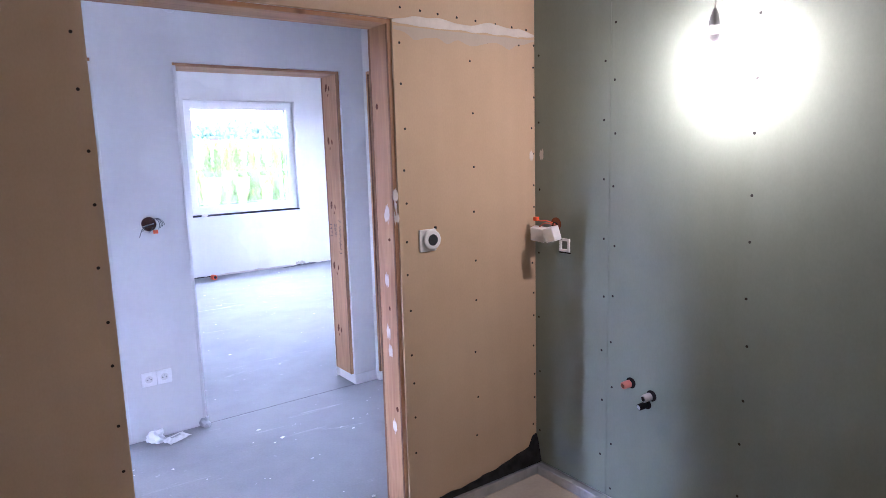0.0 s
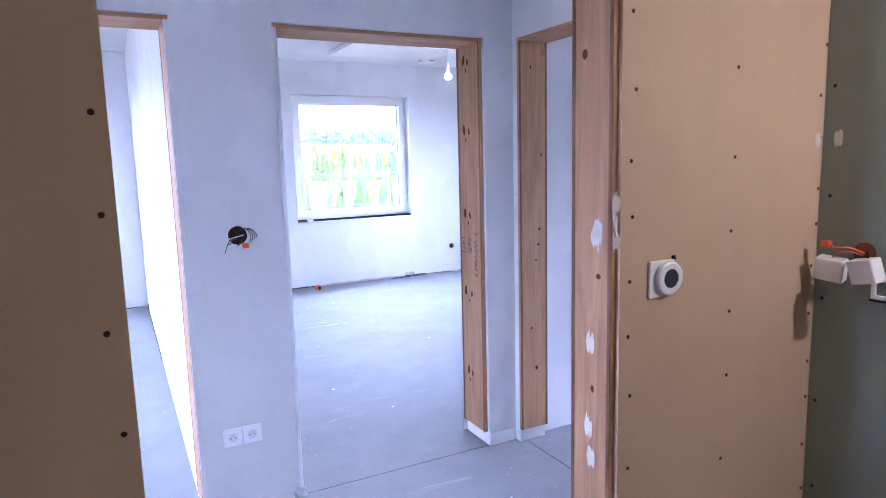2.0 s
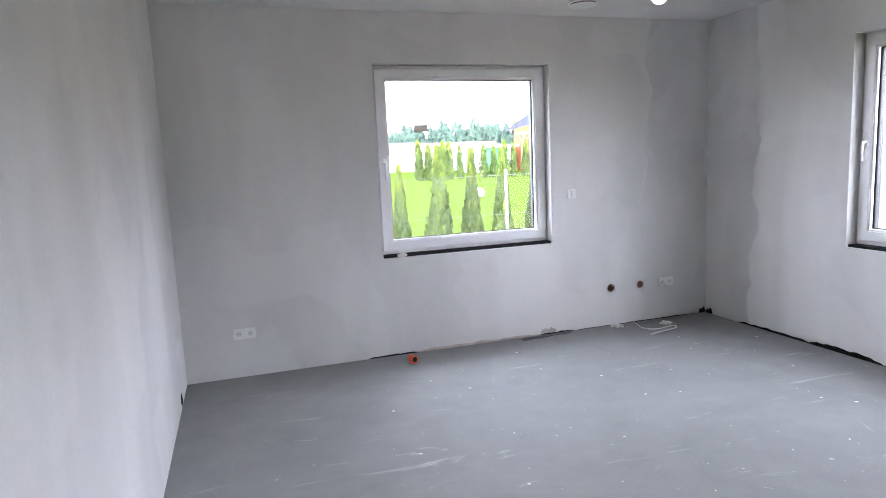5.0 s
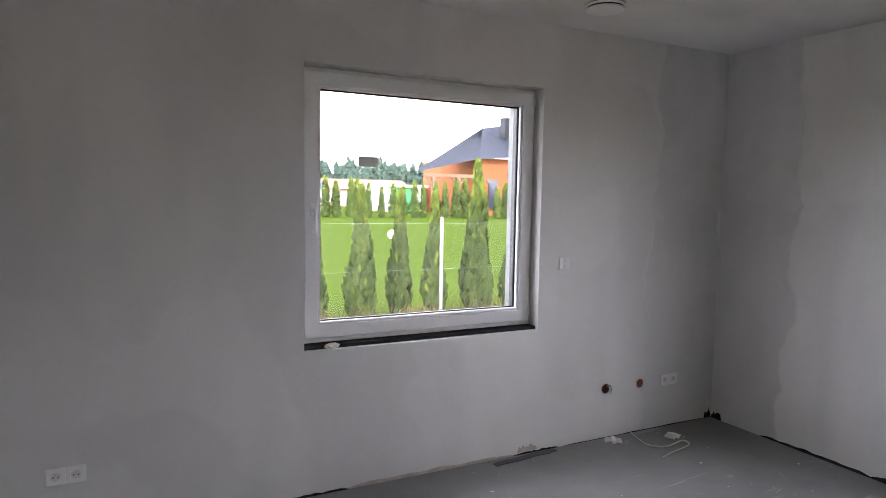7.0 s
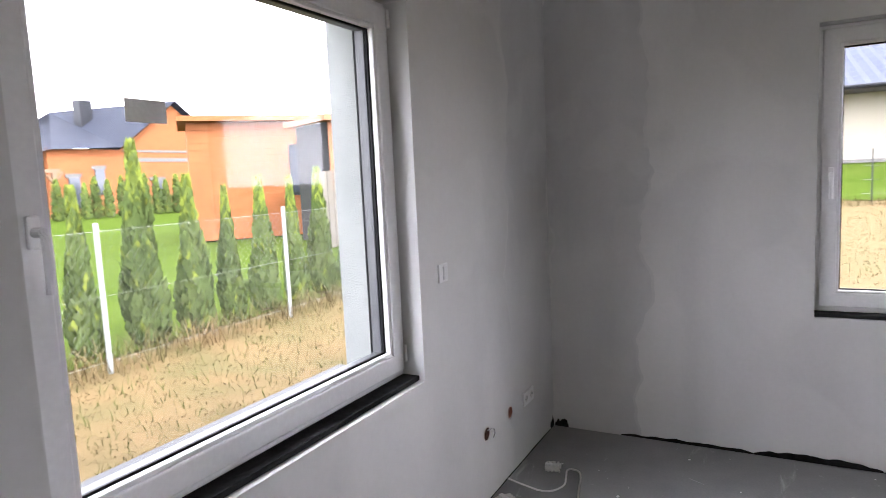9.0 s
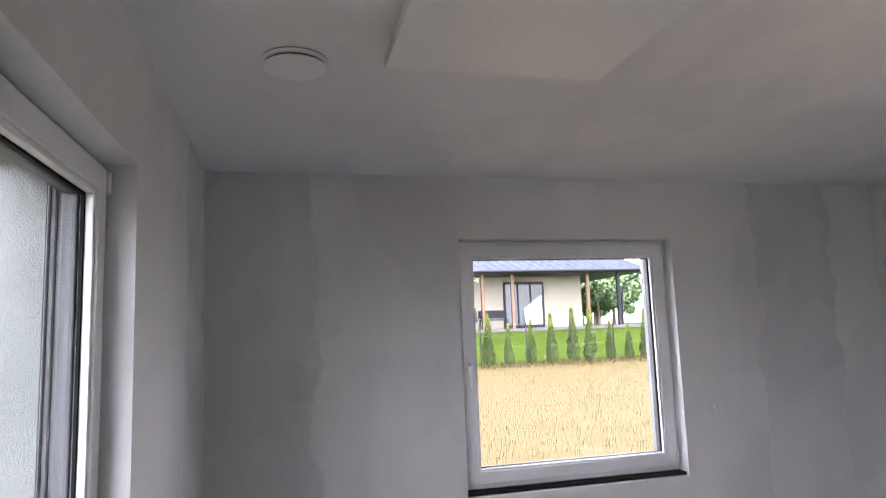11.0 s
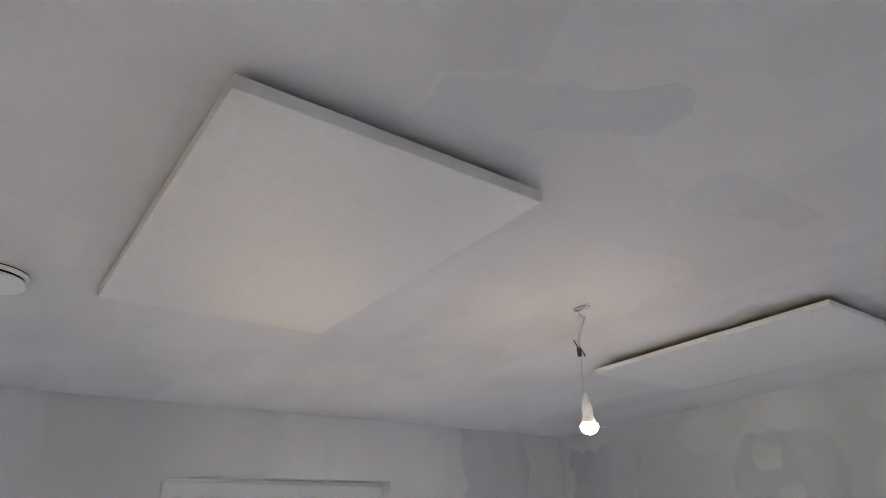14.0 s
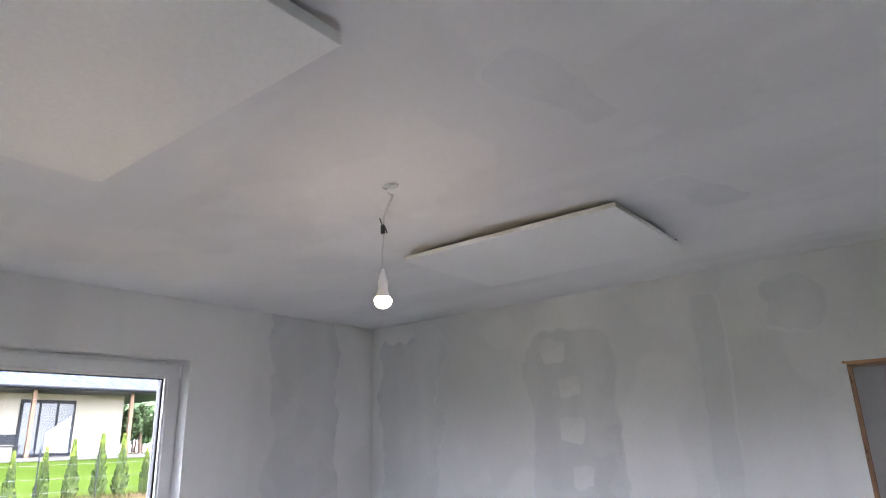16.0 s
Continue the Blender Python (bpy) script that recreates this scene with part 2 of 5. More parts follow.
M_STRAW = pbr("straw_blades", (0.112, 0.074, 0.037), (0.052, 0.050, 0.018), 1.3, 0.9, 0, 0, fine=9)
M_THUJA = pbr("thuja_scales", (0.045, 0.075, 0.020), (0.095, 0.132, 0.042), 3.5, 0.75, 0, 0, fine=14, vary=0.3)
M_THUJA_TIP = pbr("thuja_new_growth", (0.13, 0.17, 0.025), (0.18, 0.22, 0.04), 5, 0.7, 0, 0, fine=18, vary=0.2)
M_BARK = pbr("bark", (0.09, 0.06, 0.04), (0.16, 0.11, 0.08), 20, 0.9)
M_LEAF = pbr("broadleaf", (0.06, 0.105, 0.045), (0.11, 0.15, 0.07), 0.6, 0.8, 0, 0, fine=3)
M_FOREST = pbr("far_forest", (0.045, 0.072, 0.058), (0.07, 0.102, 0.08), 0.05, 0.9, 0, 0, fine=0.5)
M_BRICK = pbr("orange_hollow_block", (0.17, 0.058, 0.024), (0.21, 0.08, 0.034), 1.5, 0.9, 0, 0.2, (1, 1, 4), 6)
M_CONCRETE = pbr("ring_beam_concrete", (0.08, 0.077, 0.072), (0.11, 0.105, 0.1), 2, 0.9)
M_TILE = pbr("blue_grey_roof_tile", (0.030, 0.035, 0.049), (0.048, 0.054, 0.072), 2, 0.7, 0, 0.1)
M_CREAM = pbr("cream_render", (0.27, 0.245, 0.19), (0.31, 0.28, 0.225), 1.2, 0.9)
M_TIMBER = pbr("reddish_cladding", (0.2, 0.085, 0.05), (0.28, 0.13, 0.075), 2.5, 0.75, 0, 0.2, (4, 4, 0.5), 30, 0.25)
M_OAK = pbr("oiled_timber", (0.12, 0.075, 0.05), (0.17, 0.11, 0.075), 2.5, 0.7, 0, 0.2, (4, 4, 0.5), 30)
M_GREYWOOD = pbr("weathered_fence_wood", (0.09, 0.08, 0.07), (0.13, 0.12, 0.10), 3, 0.85, 0, 0.2, (4, 4, 0.5), 30, 0.2)
M_DARKGLASS = plain("dark_glazing", (0.03, 0.035, 0.045), 0.08)
M_ANTHRACITE = plain("anthracite_frame", (0.018, 0.019, 0.022), 0.4)
M_GALV = pbr("galvanised_post", (0.28, 0.29, 0.3), (0.36, 0.36, 0.37), 9, 0.45, 0.6)
M_FENCE = plain("dull_galvanised_wire", (0.20, 0.21, 0.21), 0.8)
M_ROOFWHITE = pbr("pale_sheet_roof", (0.55, 0.55, 0.54), (0.66, 0.65, 0.63), 1, 0.6)
M_GREENSHEET = plain("green_tarp", (0.05, 0.36, 0.12), 0.5)


# near-black colour carries the shade of a deep hole on a flat disc
M_HOLE_SHADE = pbr("dark_box_inside", (0.03, 0.012, 0.008), (0.07, 0.03, 0.02), 30, 0.9, bump=0.4)
for dull in (M_FOAM, M_RUBBER, M_GROUND, M_LAWN, M_STRAW, M_THUJA, M_THUJA_TIP, M_LEAF, M_FOREST, M_KNOT, M_TILE, M_ANTHRACITE, M_BRICK, M_CREAM, M_HOLE_SHADE, M_CONCRETE, M_OAK, M_GREYWOOD, M_TIMBER):
    dull.node_tree.nodes["Principled BSDF"].inputs["Specular IOR Level"].default_value = 0.08
M_LAWN.node_tree.nodes["Principled BSDF"].inputs["Specular IOR Level"].default_value = 0.0


# ---- building helpers ----
def mesh_from(bm, name, material):
    me = bpy.data.meshes.new(name)
    bmesh.ops.recalc_face_normals(bm, faces=bm.faces)
    bm.to_mesh(me)
    bm.free()
    for mm in (material if isinstance(material, (list, tuple)) else (material,)):
        me.materials.append(mm)
    return me


def part(name, bm, material, parent=None, label=""):
    ob = new(name, mesh_from(bm, name, material))
    if parent is not None:
        ob.parent = parent
    return tagged(ob, label)


def thing(name, label, category, m=None, group="", kind=""):
    ob = new(name)
    ob.empty_display_size = 0.05
    if m is not None:
        ob.matrix_basis = m
    return tagged(ob, label, category, group, kind)


def solid(name, bm, material, label="", category="", kind="", group="", m=None):
    ob = tagged(part(name, bm, material), label, category, group, kind)
    if m is not None:
        ob.matrix_basis = m
    return ob


def box(x0, x1, y0, y1, z0, z1, bevel=0.0, bm=None):
    bm = bm or bmesh.new()
    mat = Matrix.Translation(((x0 + x1) / 2, (y0 + y1) / 2, (z0 + z1) / 2)) @ Matrix.Diagonal((abs(x1 - x0), abs(y1 - y0), abs(z1 - z0), 1))
    g = bmesh.ops.create_cube(bm, size=1, matrix=mat)
    if bevel:
        edges = list({e for v in g["verts"] for e in v.link_edges})
        bmesh.ops.bevel(bm, geom=edges, offset=bevel, segments=2, affect="EDGES", profile=0.5)
    return bm


def cyl(p, axis, r, length, r2=None, seg=24, bm=None, bevel=0.0):
    bm = bm or bmesh.new()
    rot = Vector((0, 0, 1)).rotation_difference(Vector(axis)).to_matrix().to_4x4()
    g = bmesh.ops.create_cone(bm, cap_ends=True, segments=seg, radius1=r, radius2=r if r2 is None else r2, depth=length,
                              matrix=Matrix.Translation(p) @ rot @ Matrix.Translation((0, 0, length / 2)))
    if bevel:
        edges = [e for e in {e for v in g["verts"] for e in v.link_edges} if any(len(f.verts) > 4 for f in e.link_faces)]
        bmesh.ops.bevel(bm, geom=edges, offset=bevel, segments=2, affect="EDGES", profile=0.5)
    return bm


def tube(points, r, seg=8, bm=None):
    """A round tube along a smoothed line of points."""
    bm = bm or bmesh.new()
    pts = [Vector(p) for p in points]
    for _ in range(2):
        if len(pts) > 2:
            fine = [pts[0]]
            for a, b in zip(pts, pts[1:]):
                fine += [a.lerp(b, 0.25), a.lerp(b, 0.75)]
            pts = fine + [pts[-1]]
    rings = []
    for i, p in enumerate(pts):
        d = (pts[min(i + 1, len(pts) - 1)] - pts[max(i - 1, 0)]).normalized()
        side = d.cross(Vector((0.31, 0.17, 0.93))).normalized()
        up = side.cross(d)
        rings.append([bm.verts.new(p + (side * math.cos(6.2832 * k / seg) + up * math.sin(6.2832 * k / seg)) * r) for k in range(seg)])
    for a, b in zip(rings, rings[1:]):
        for k in range(seg):
            bm.faces.new((a[k], a[(k + 1) % seg], b[(k + 1) % seg], b[k]))
    bm.faces.new(rings[0][::-1])
    bm.faces.new(rings[-1])
    return bm


def slab_with_holes(axis, at0, at1, u0, u1, z0, z1, holes):
    """A wall along x (axis 'x') or y, between at0 and at1 across it, with openings (ua, ub, za, zb) cut right through."""
    us = sorted({u0, u1, *(h[0] for h in holes), *(h[1] for h in holes)})
    zs = sorted({z0, z1, *(h[2] for h in holes), *(h[3] for h in holes)})
    us, zs = [u for u in us if u0 <= u <= u1], [z for z in zs if z0 <= z <= z1]
    full = lambda i, j: 0 <= i < len(us) - 1 and 0 <= j < len(zs) - 1 and not any(
        h[0] - 1e-6 < us[i] and us[i + 1] < h[1] + 1e-6 and h[2] - 1e-6 < zs[j] and zs[j + 1] < h[3] + 1e-6 for h in holes)
    bm, cache = bmesh.new(), {}

    def v(u, w, z):
        key = (u, w, z)
        if key not in cache:
            cache[key] = bm.verts.new((u, w, z) if axis == "x" else (w, u, z))
        return cache[key]
    for i in range(len(us) - 1):
        for j in range(len(zs) - 1):
            if not full(i, j):
                continue
            a, b, c, d = us[i], us[i + 1], zs[j], zs[j + 1]
            for w in (at0, at1):
                bm.faces.new((v(a, w, c), v(b, w, c), v(b, w, d), v(a, w, d)))
            for di, dj, p, q in ((-1, 0, (a, c), (a, d)), (1, 0, (b, c), (b, d)), (0, -1, (a, c), (b, c)), (0, 1, (a, d), (b, d))):
                if not full(i + di, j + dj):
                    bm.faces.new((v(p[0], at0, p[1]), v(q[0], at0, q[1]), v(q[0], at1, q[1]), v(p[0], at1, p[1])))
    return bm


def ring_frame(x0, x1, z0, z1, w, y0, y1, bevel=0.004):
    """A rectangular frame of member width w, from y0 to y1 deep."""
    bm = bmesh.new()
    o = [(x0, z0), (x1, z0), (x1, z1), (x0, z1)]
    q = [(x0 + w, z0 + w), (x1 - w, z0 + w), (x1 - w, z1 - w), (x0 + w, z1 - w)]
    vs = [[bm.verts.new((x, y, z)) for x, z in r] for y in (y0, y1) for r in (o, q)]
    for k in range(4):
        k2 = (k + 1) % 4
        bm.faces.new((vs[0][k], vs[0][k2], vs[1][k2], vs[1][k]))
        bm.faces.new((vs[2][k], vs[2][k2], vs[3][k2], vs[3][k]))
        bm.faces.new((vs[0][k], vs[0][k2], vs[2][k2], vs[2][k]))
        bm.faces.new((vs[1][k], vs[1][k2], vs[3][k2], vs[3][k]))
    if bevel:
        bmesh.ops.recalc_face_normals(bm, faces=bm.faces)
        edges = [e for e in bm.edges if e.calc_face_angle(0) > 0.5 and abs(e.verts[0].co.y - e.verts[1].co.y) < 1e-6]
        bmesh.ops.bevel(bm, geom=edges, offset=bevel, segments=2, affect="EDGES", profile=0.5)
    return bm


# ---- plan (metres) ----
CEIL = 2.685
EX0, EX1, EY0, EY1 = -3.6, 5.76, -1.9, 8.77          # outside faces
ROOM_X0, ROOM_X1, ROOM_Y0, ROOM_Y1 = 0.742, 5.37, 3.845, 8.38
HALL_Y0, HALL_Y1 = 2.15, 3.61
W_Z0, W_Z1 = 0.795, 2.298
W1 = (2.268, 3.757)
W2 = (5.498, 6.942)
W3 = (-1.525, -0.055)

solid("floor", box(EX0, EX1, 2.075, EY1 - 0.2, -0.25, 0), M_SCREED, "grey dusty concrete screed floor with plaster splashes", "floor", "structure")
solid("floor_bathroom", box(EX0, EX1, EY0, 2.075, -0.25, 0), M_SCREED_WARM, "beige bare screed floor of the bathroom", "floor", "structure")
solid("ceiling", box(EX0, EX1, EY0, EY1, CEIL, CEIL + 0.3), M_CEIL, "white skimmed plasterboard ceiling with grey sanding patches", "ceiling", "structure")


def outer_wall(name, axis, inner, outer, u0, u1, holes):
    mid = inner + (outer - inner) * 0.45
    top = CEIL
    solid(name, slab_with_holes(axis, inner, mid, u0, u1, 0, top, holes), M_PLASTER, "white patchy skimmed plaster wall", "wall", "structure")
    solid(name + "_facade", slab_with_holes(axis, mid, outer, u0, u1, -0.3, top, holes), M_STUCCO, "pale rough stucco outside wall", "facade", "structure")


outer_wall("wall_north", "x", ROOM_Y1, EY1, EX0, EX1, [(*W1, W_Z0, W_Z1), (*W3, W_Z0, W_Z1)])
outer_wall("wall_east", "y", ROOM_X1, EX1, EY0, ROOM_Y1, [(*W2, W_Z0, W_Z1), (2.35, 3.25, 0.9, 2.15)])
# the hole at y 2.4 to 3.05 is unseen, added to brighten the hall
outer_wall("wall_west", "y", -3.2, EX0, EY0, ROOM_Y1, [(3.68, 4.7, 0.02, 2.2), (2.4, 3.05, 1.0, 2.1)])
outer_wall("wall_south", "x", -1.5, EY0, -3.2, ROOM_X1, [])
D1 = (0.982, 1.998)
D_LEFT = (-0.42, 0.588)
DOOR_Z = 2.088
solid("wall_hall", slab_with_holes("x", HALL_Y1, ROOM_Y0, -3.2, ROOM_X1, 0, CEIL, [(*D1, 0, DOOR_Z), (*D_LEFT, 0, DOOR_Z), (-3.2, -2.2, 0, 2.6)]), M_PLASTER,
      "white plastered partition wall with two rough door openings", "wall", "structure")
solid("wall_partition", box(0.57, ROOM_X0, ROOM_Y0, ROOM_Y1, 0, CEIL), M_PLASTER, "white plastered partition between two rooms", "wall", "structure")
solid("wall_hall_end", slab_with_holes("y", 2.165, 2.325, HALL_Y0, HALL_Y1, 0, CEIL, [(2.55, 3.568, 0, DOOR_Z)]), M_PLASTER,
      "white plastered wall with a rough door opening", "wall", "structure")
OPEN_X = (0.312, 1.388)
OPEN_Z = 2.071
solid("wall_bathroom_core", slab_with_holes("x", 2.0125, HALL_Y0, -3.2, ROOM_X1, 0, CEIL, [(*OPEN_X, 0, OPEN_Z)]), M_PLASTER,
      "plastered hall side of the bathroom partition", "wall", "structure")
brown = solid("wall_bathroom", slab_with_holes("x", 2.0, 2.0125, -3.2, 2.15, 0.06, 2.07, [(0.347, 1.386, 0.06, 2.07)]), M_BROWN,
              "beige-brown gypsum boards screwed to a partition", "wall", "structure")
part("board", box(-3.2, 2.15, 2.0, 2.0125, 2.0715, CEIL), M_BROWN, brown)
green = solid("wall_green", box(2.134, 2.1465, -1.5, 1.568, 0.05, CEIL), M_GREEN, "green moisture-resistant boards on a bathroom wall", "wall", "structure")
part("board", box(2.134, 2.1465, 1.5705, 1.9985, 0.05, CEIL), M_GREEN, green)
# unseen wall, added so the bulb's light bounces back onto the brown boards
solid("wall_bathroom_west", box(-1.0, -0.9, -1.5, 1.9985, 0, CEIL), M_PLASTER, "unseen plaster wall added to bounce light onto the boards", "wall", "structure")
solid("wall_bathroom_back", box(2.1485, 2.24, -1.5, 1.9985, 0, CEIL), M_PLASTER, "stud wall behind the green boards", "wall", "structure")


# ---- door linings of pine ----
def lining(name, x0, x1, y0, y1, top, jamb_z0, axis="x"):
    """Pine lining of a rough opening: two uprights and a head."""
    t = 0.018

    def edge(bm):
        part("edge_strip", bm, M_PINE_EDGE, ob, "dark resinous edge of the lining board")
    ob = thing(name, "knotty pine lining boards in a rough door opening", "door frame", kind="structure")
    if axis == "x":
        part("jamb", box(x0, x0 + t, y0 - 0.004, y1 + 0.004, jamb_z0, top, 0.002), M_PINE_Z, ob)
        part("jamb", box(x1 - t, x1, y0 - 0.004, y1 + 0.004, jamb_z0, top, 0.002), M_PINE_Z, ob)
        for y in (y0 - 0.004, y1 - 0.007):
            edge(box(x1 - t - 0.002, x1 - t - 0.0002, y, y + 0.011, jamb_z0, top - t))
        part("head", box(x0 + t, x1 - t, y0 - 0.004, y1 + 0.004, top - t, top - 0.001, 0.002), M_PINE_X, ob)
    else:
        part("jamb", box(x0 - 0.004, x1 + 0.004, y0, y0 + t, jamb_z0, top, 0.002), M_PINE_Z, ob)
        part("jamb", box(x0 - 0.004, x1 + 0.004, y1 - t, y1, jamb_z0, top, 0.002), M_PINE_Z, ob)
        for x in (x0 - 0.004, x1 - 0.007):
            edge(box(x, x + 0.011, y1 - t - 0.002, y1 - t - 0.0002, jamb_z0, top - t))
        part("head", box(x0 - 0.004, x1 + 0.004, y0 + t, y1 - t, top - t, top - 0.001, 0.002), M_PINE_Y, ob)
    return ob


lin1 = lining("door_lining_1", D1[0], D1[1], HALL_Y1 + 0.022, ROOM_Y0, DOOR_Z, 0.07)
lin2 = lining("door_lining_2", D_LEFT[0], D_LEFT[1], HALL_Y1 + 0.018, ROOM_Y0, DOOR_Z, 0.02)
lin3 = lining("door_lining_3", 2.165, 2.325, 2.55, 3.568, DOOR_Z, 0.07, "y")
lin4 = lining("door_lining_4", 0.312, 1.388, 2.014, HALL_Y0, OPEN_Z, 0.0)


solid("plaster_edge_2", box(1.9785, 2.005, ROOM_Y0 + 0.0045, ROOM_Y0 + 0.010, 0, 2.075, 0.002), M_PLASTER, "white plaster bead over the lining edge", "plaster edge", "structure")
solid("plaster_edge_3", box(0.5685, 0.590, HALL_Y1 - 0.002, HALL_Y1 + 0.0135, 0, 2.07, 0.002), M_PLASTER, "white plaster bead over the lining edge", "plaster edge", "structure")
solid("plaster_edge", box(0.983, 1.0, HALL_Y1 - 0.002, HALL_Y1 + 0.017, 0, 2.07, 0.002), M_PLASTER, "white plaster bead over the lining edge", "plaster edge", "structure")


# knots stand a hair proud of the planed faces
def knot(parent, m, a, b):
    bm, n = bmesh.new(), 18
    rim = [bm.verts.new((a * math.cos(6.2832 * k / n) * (1 + 0.15 * math.sin(k * 2.3)), b * math.sin(6.2832 * k / n), 0.0)) for k in range(n)]
    top = bm.verts.new((0, 0, 0.0011))
    for k in range(n):
        bm.faces.new((rim[k], rim[(k + 1) % n], top))
    ob = part("knot", bm, M_KNOT, parent)
    ob.matrix_basis = m
    return ob


rk = random.Random(31)
for z0 in (1.99, 1.645, 1.215, 0.80, 0.36):
    for dy, dz, a, b in ((0.052, 0.01, 0.013, 0.026), (0.004, 0.0, 0.009, 0.018), (0.026, -0.04, 0.006, 0.011)):
        knot(lin1, Matrix.Translation((1.9798, 3.74 + dy + rk.uniform(-0.01, 0.01), z0 + dz)) @ pose(0, 0, 0, 0, -90, 0) @ pose(0, 0, 0, 0, 0, 90 + rk.uniform(-20, 20)), a, b)
for z in (1.95, 1.52, 1.14, 1.06, 0.98, 0.62, 0.40):
    knot(lin3, Matrix.Translation((2.245 + rk.uniform(-0.05, 0.05), 3.5498, z)) @ pose(0, 0, 0, 90, 0, 0), rk.uniform(0.004, 0.010), rk.uniform(0.005, 0.012))
for z in (1.75, 1.22, 0.93, 0.5):
    knot(lin4, Matrix.Translation((1.3698, 2.07 + rk.uniform(-0.04, 0.04), z)) @ pose(0, 0, 0, 0, -90, 0), rk.uniform(0.005, 0.012), rk.uniform(0.006, 0.011))

# ---- windows ----
def window(name, width, z0, z1, m, label, handle=True):
    """A one-leaf PVC window seen from inside: x to the right, y outwards, from the opening's lower left corner."""
    w = thing(name, label, "window", m, kind="structure")
    h = z1 - z0
    b0 = 0.022
    part("window_frame", ring_frame(0.002, width - 0.002, b0, h - 0.002, 0.07, 0.098, 0.165), M_PVC, w)
    sash = part("sash", ring_frame(0.022, width - 0.022, b0 + 0.026, h - 0.022, 0.076, 0.078, 0.150, 0.006), M_PVC, w)
    part("glazing_bead", ring_frame(0.0965, width - 0.0965, b0 + 0.1005, h - 0.0965, 0.016, 0.086, 0.110, 0.004), M_PVC, w)
    part("gasket", ring_frame(0.0985, width - 0.0985, b0 + 0.1025, h - 0.0985, 0.0205, 0.1103, 0.1185, 0), M_RUBBER, w)
    part("outer_shell", ring_frame(0.026, width - 0.026, b0 + 0.028, h - 0.026, 0.088, 0.1275, 0.1675, 0.003), M_RAIL, w, "grey outer face of the sash")
    pane = part("pane", box(0.100, width - 0.100, 0.1205, 0.1245, b0 + 0.104, h - 0.100), M_GLASS, w)
    pane.visible_shadow = False
    part("foam_strip", box(0.0, width, 0.026, 0.155, 0.002, b0 - 0.001), M_FOAM, w, "black expanding foam tape under the frame")
    for x0, x1 in ((0.004, 0.05), (width - 0.05, width - 0.004)):
        part("shutter_rail", box(x0, x1, 0.168, 0.225, b0, h - 0.002, 0.004), M_RAIL, w, "grey aluminium shutter guide rail")
        part("shutter_rail_lip", box(x0 + 0.016, x1 - 0.016, 0.2255, 0.232, b0, h - 0.002), M_RUBBER, w)
        inner = x1 + 0.001 if x0 < 0.1 else x0 - 0.004
        for y in (0.176, 0.196, 0.214):
            part("rail_groove", box(inner, inner + 0.003, y, y + 0.006, b0, h - 0.004), M_RUBBER, w)
    part("outer_sill", box(0, width, 0.168, 0.43, 0.004, 0.03, 0.003), M_ANTHRACITE, w)
    if handle:
        hz = b0 + (h - b0) * 0.49
        hd = part("handle", box(0.052, 0.080, 0.066, 0.079, hz - 0.035, hz + 0.035, 0.005), M_PLASTIC, w, "white plastic window handle pointing down")
        bm = cyl((0.066, 0.068, hz), (0, -1, 0), 0.011, 0.034, seg=14)
        tube([(0.066, 0.036, hz + 0.006), (0.066, 0.030, hz - 0.01), (0.066, 0.028, hz - 0.06), (0.066, 0.033, hz - 0.125)], 0.0105, 10, bm)
        part("lever", bm, M_PLASTIC, hd)
    for hz in (b0 + 0.06, h - 0.1):
        part("hinge", cyl((width - 0.022, 0.074, hz), (0, 0, 1), 0.008, 0.07, seg=12, bevel=0.002), M_PLASTIC, w)
    return w


WIN_LABEL = "white plastic window with clear glass, closed"
w1 = window("window_1", W1[1] - W1[0], W_Z0, W_Z1, pose(W1[0], ROOM_Y1, W_Z0), WIN_LABEL)
window("window_2", W2[1] - W2[0], W_Z0, W_Z1, pose(ROOM_X1, W2[1], W_Z0, 0, 0, -90), WIN_LABEL)
window("window_3", W3[1] - W3[0], W_Z0, W_Z1, pose(W3[0], ROOM_Y1, W_Z0), WIN_LABEL)
part("sticker", box(0.335, 0.453, 0.1190, 0.1196, 0.990, 1.047), M_LABEL, w1, "grey maker's sticker on the glass")
# ---- main room: ceiling ----
def heating_panel(x0, x1, y0, y1, thick, label):
    p = thing("heating_panel", label, "heater", pose((x0 + x1) / 2, (y0 + y1) / 2, 2.627), group="ceiling heating panels")
    a, b = (x1 - x0) / 2, (y1 - y0) / 2
    part("front_plate", box(-a, a, -b, b, 0, thick, 0.0025), M_PANEL, p)
    part("back_box", box(-a + 0.10, a - 0.10, -b + 0.10, b - 0.10, thick + 0.0002, 0.046), M_STEEL, p)
    for sx in (-1, 1):
        part("mounting_bracket", box(sx * (a - 0.16) - 0.02, sx * (a - 0.16) + 0.02, -b + 0.14, b - 0.14, thick + 0.0002, CEIL - 2.627), M_STEEL, p)
    part("cable", tube([(-a + 0.03, -b + 0.05, 0.028), (-a + 0.015, -b - 0.005, 0.045), (-a + 0.05, -b - 0.01, 0.058)], 0.003, 6), M_WIRE, p)
    return p


heating_panel(2.504, 3.690, 6.86, 7.626, 0.034, "flat white infrared heating panel hung under the ceiling")
heating_panel(2.476, 3.606, 4.64, 5.418, 0.022, "flat white infrared heating panel near the back wall")


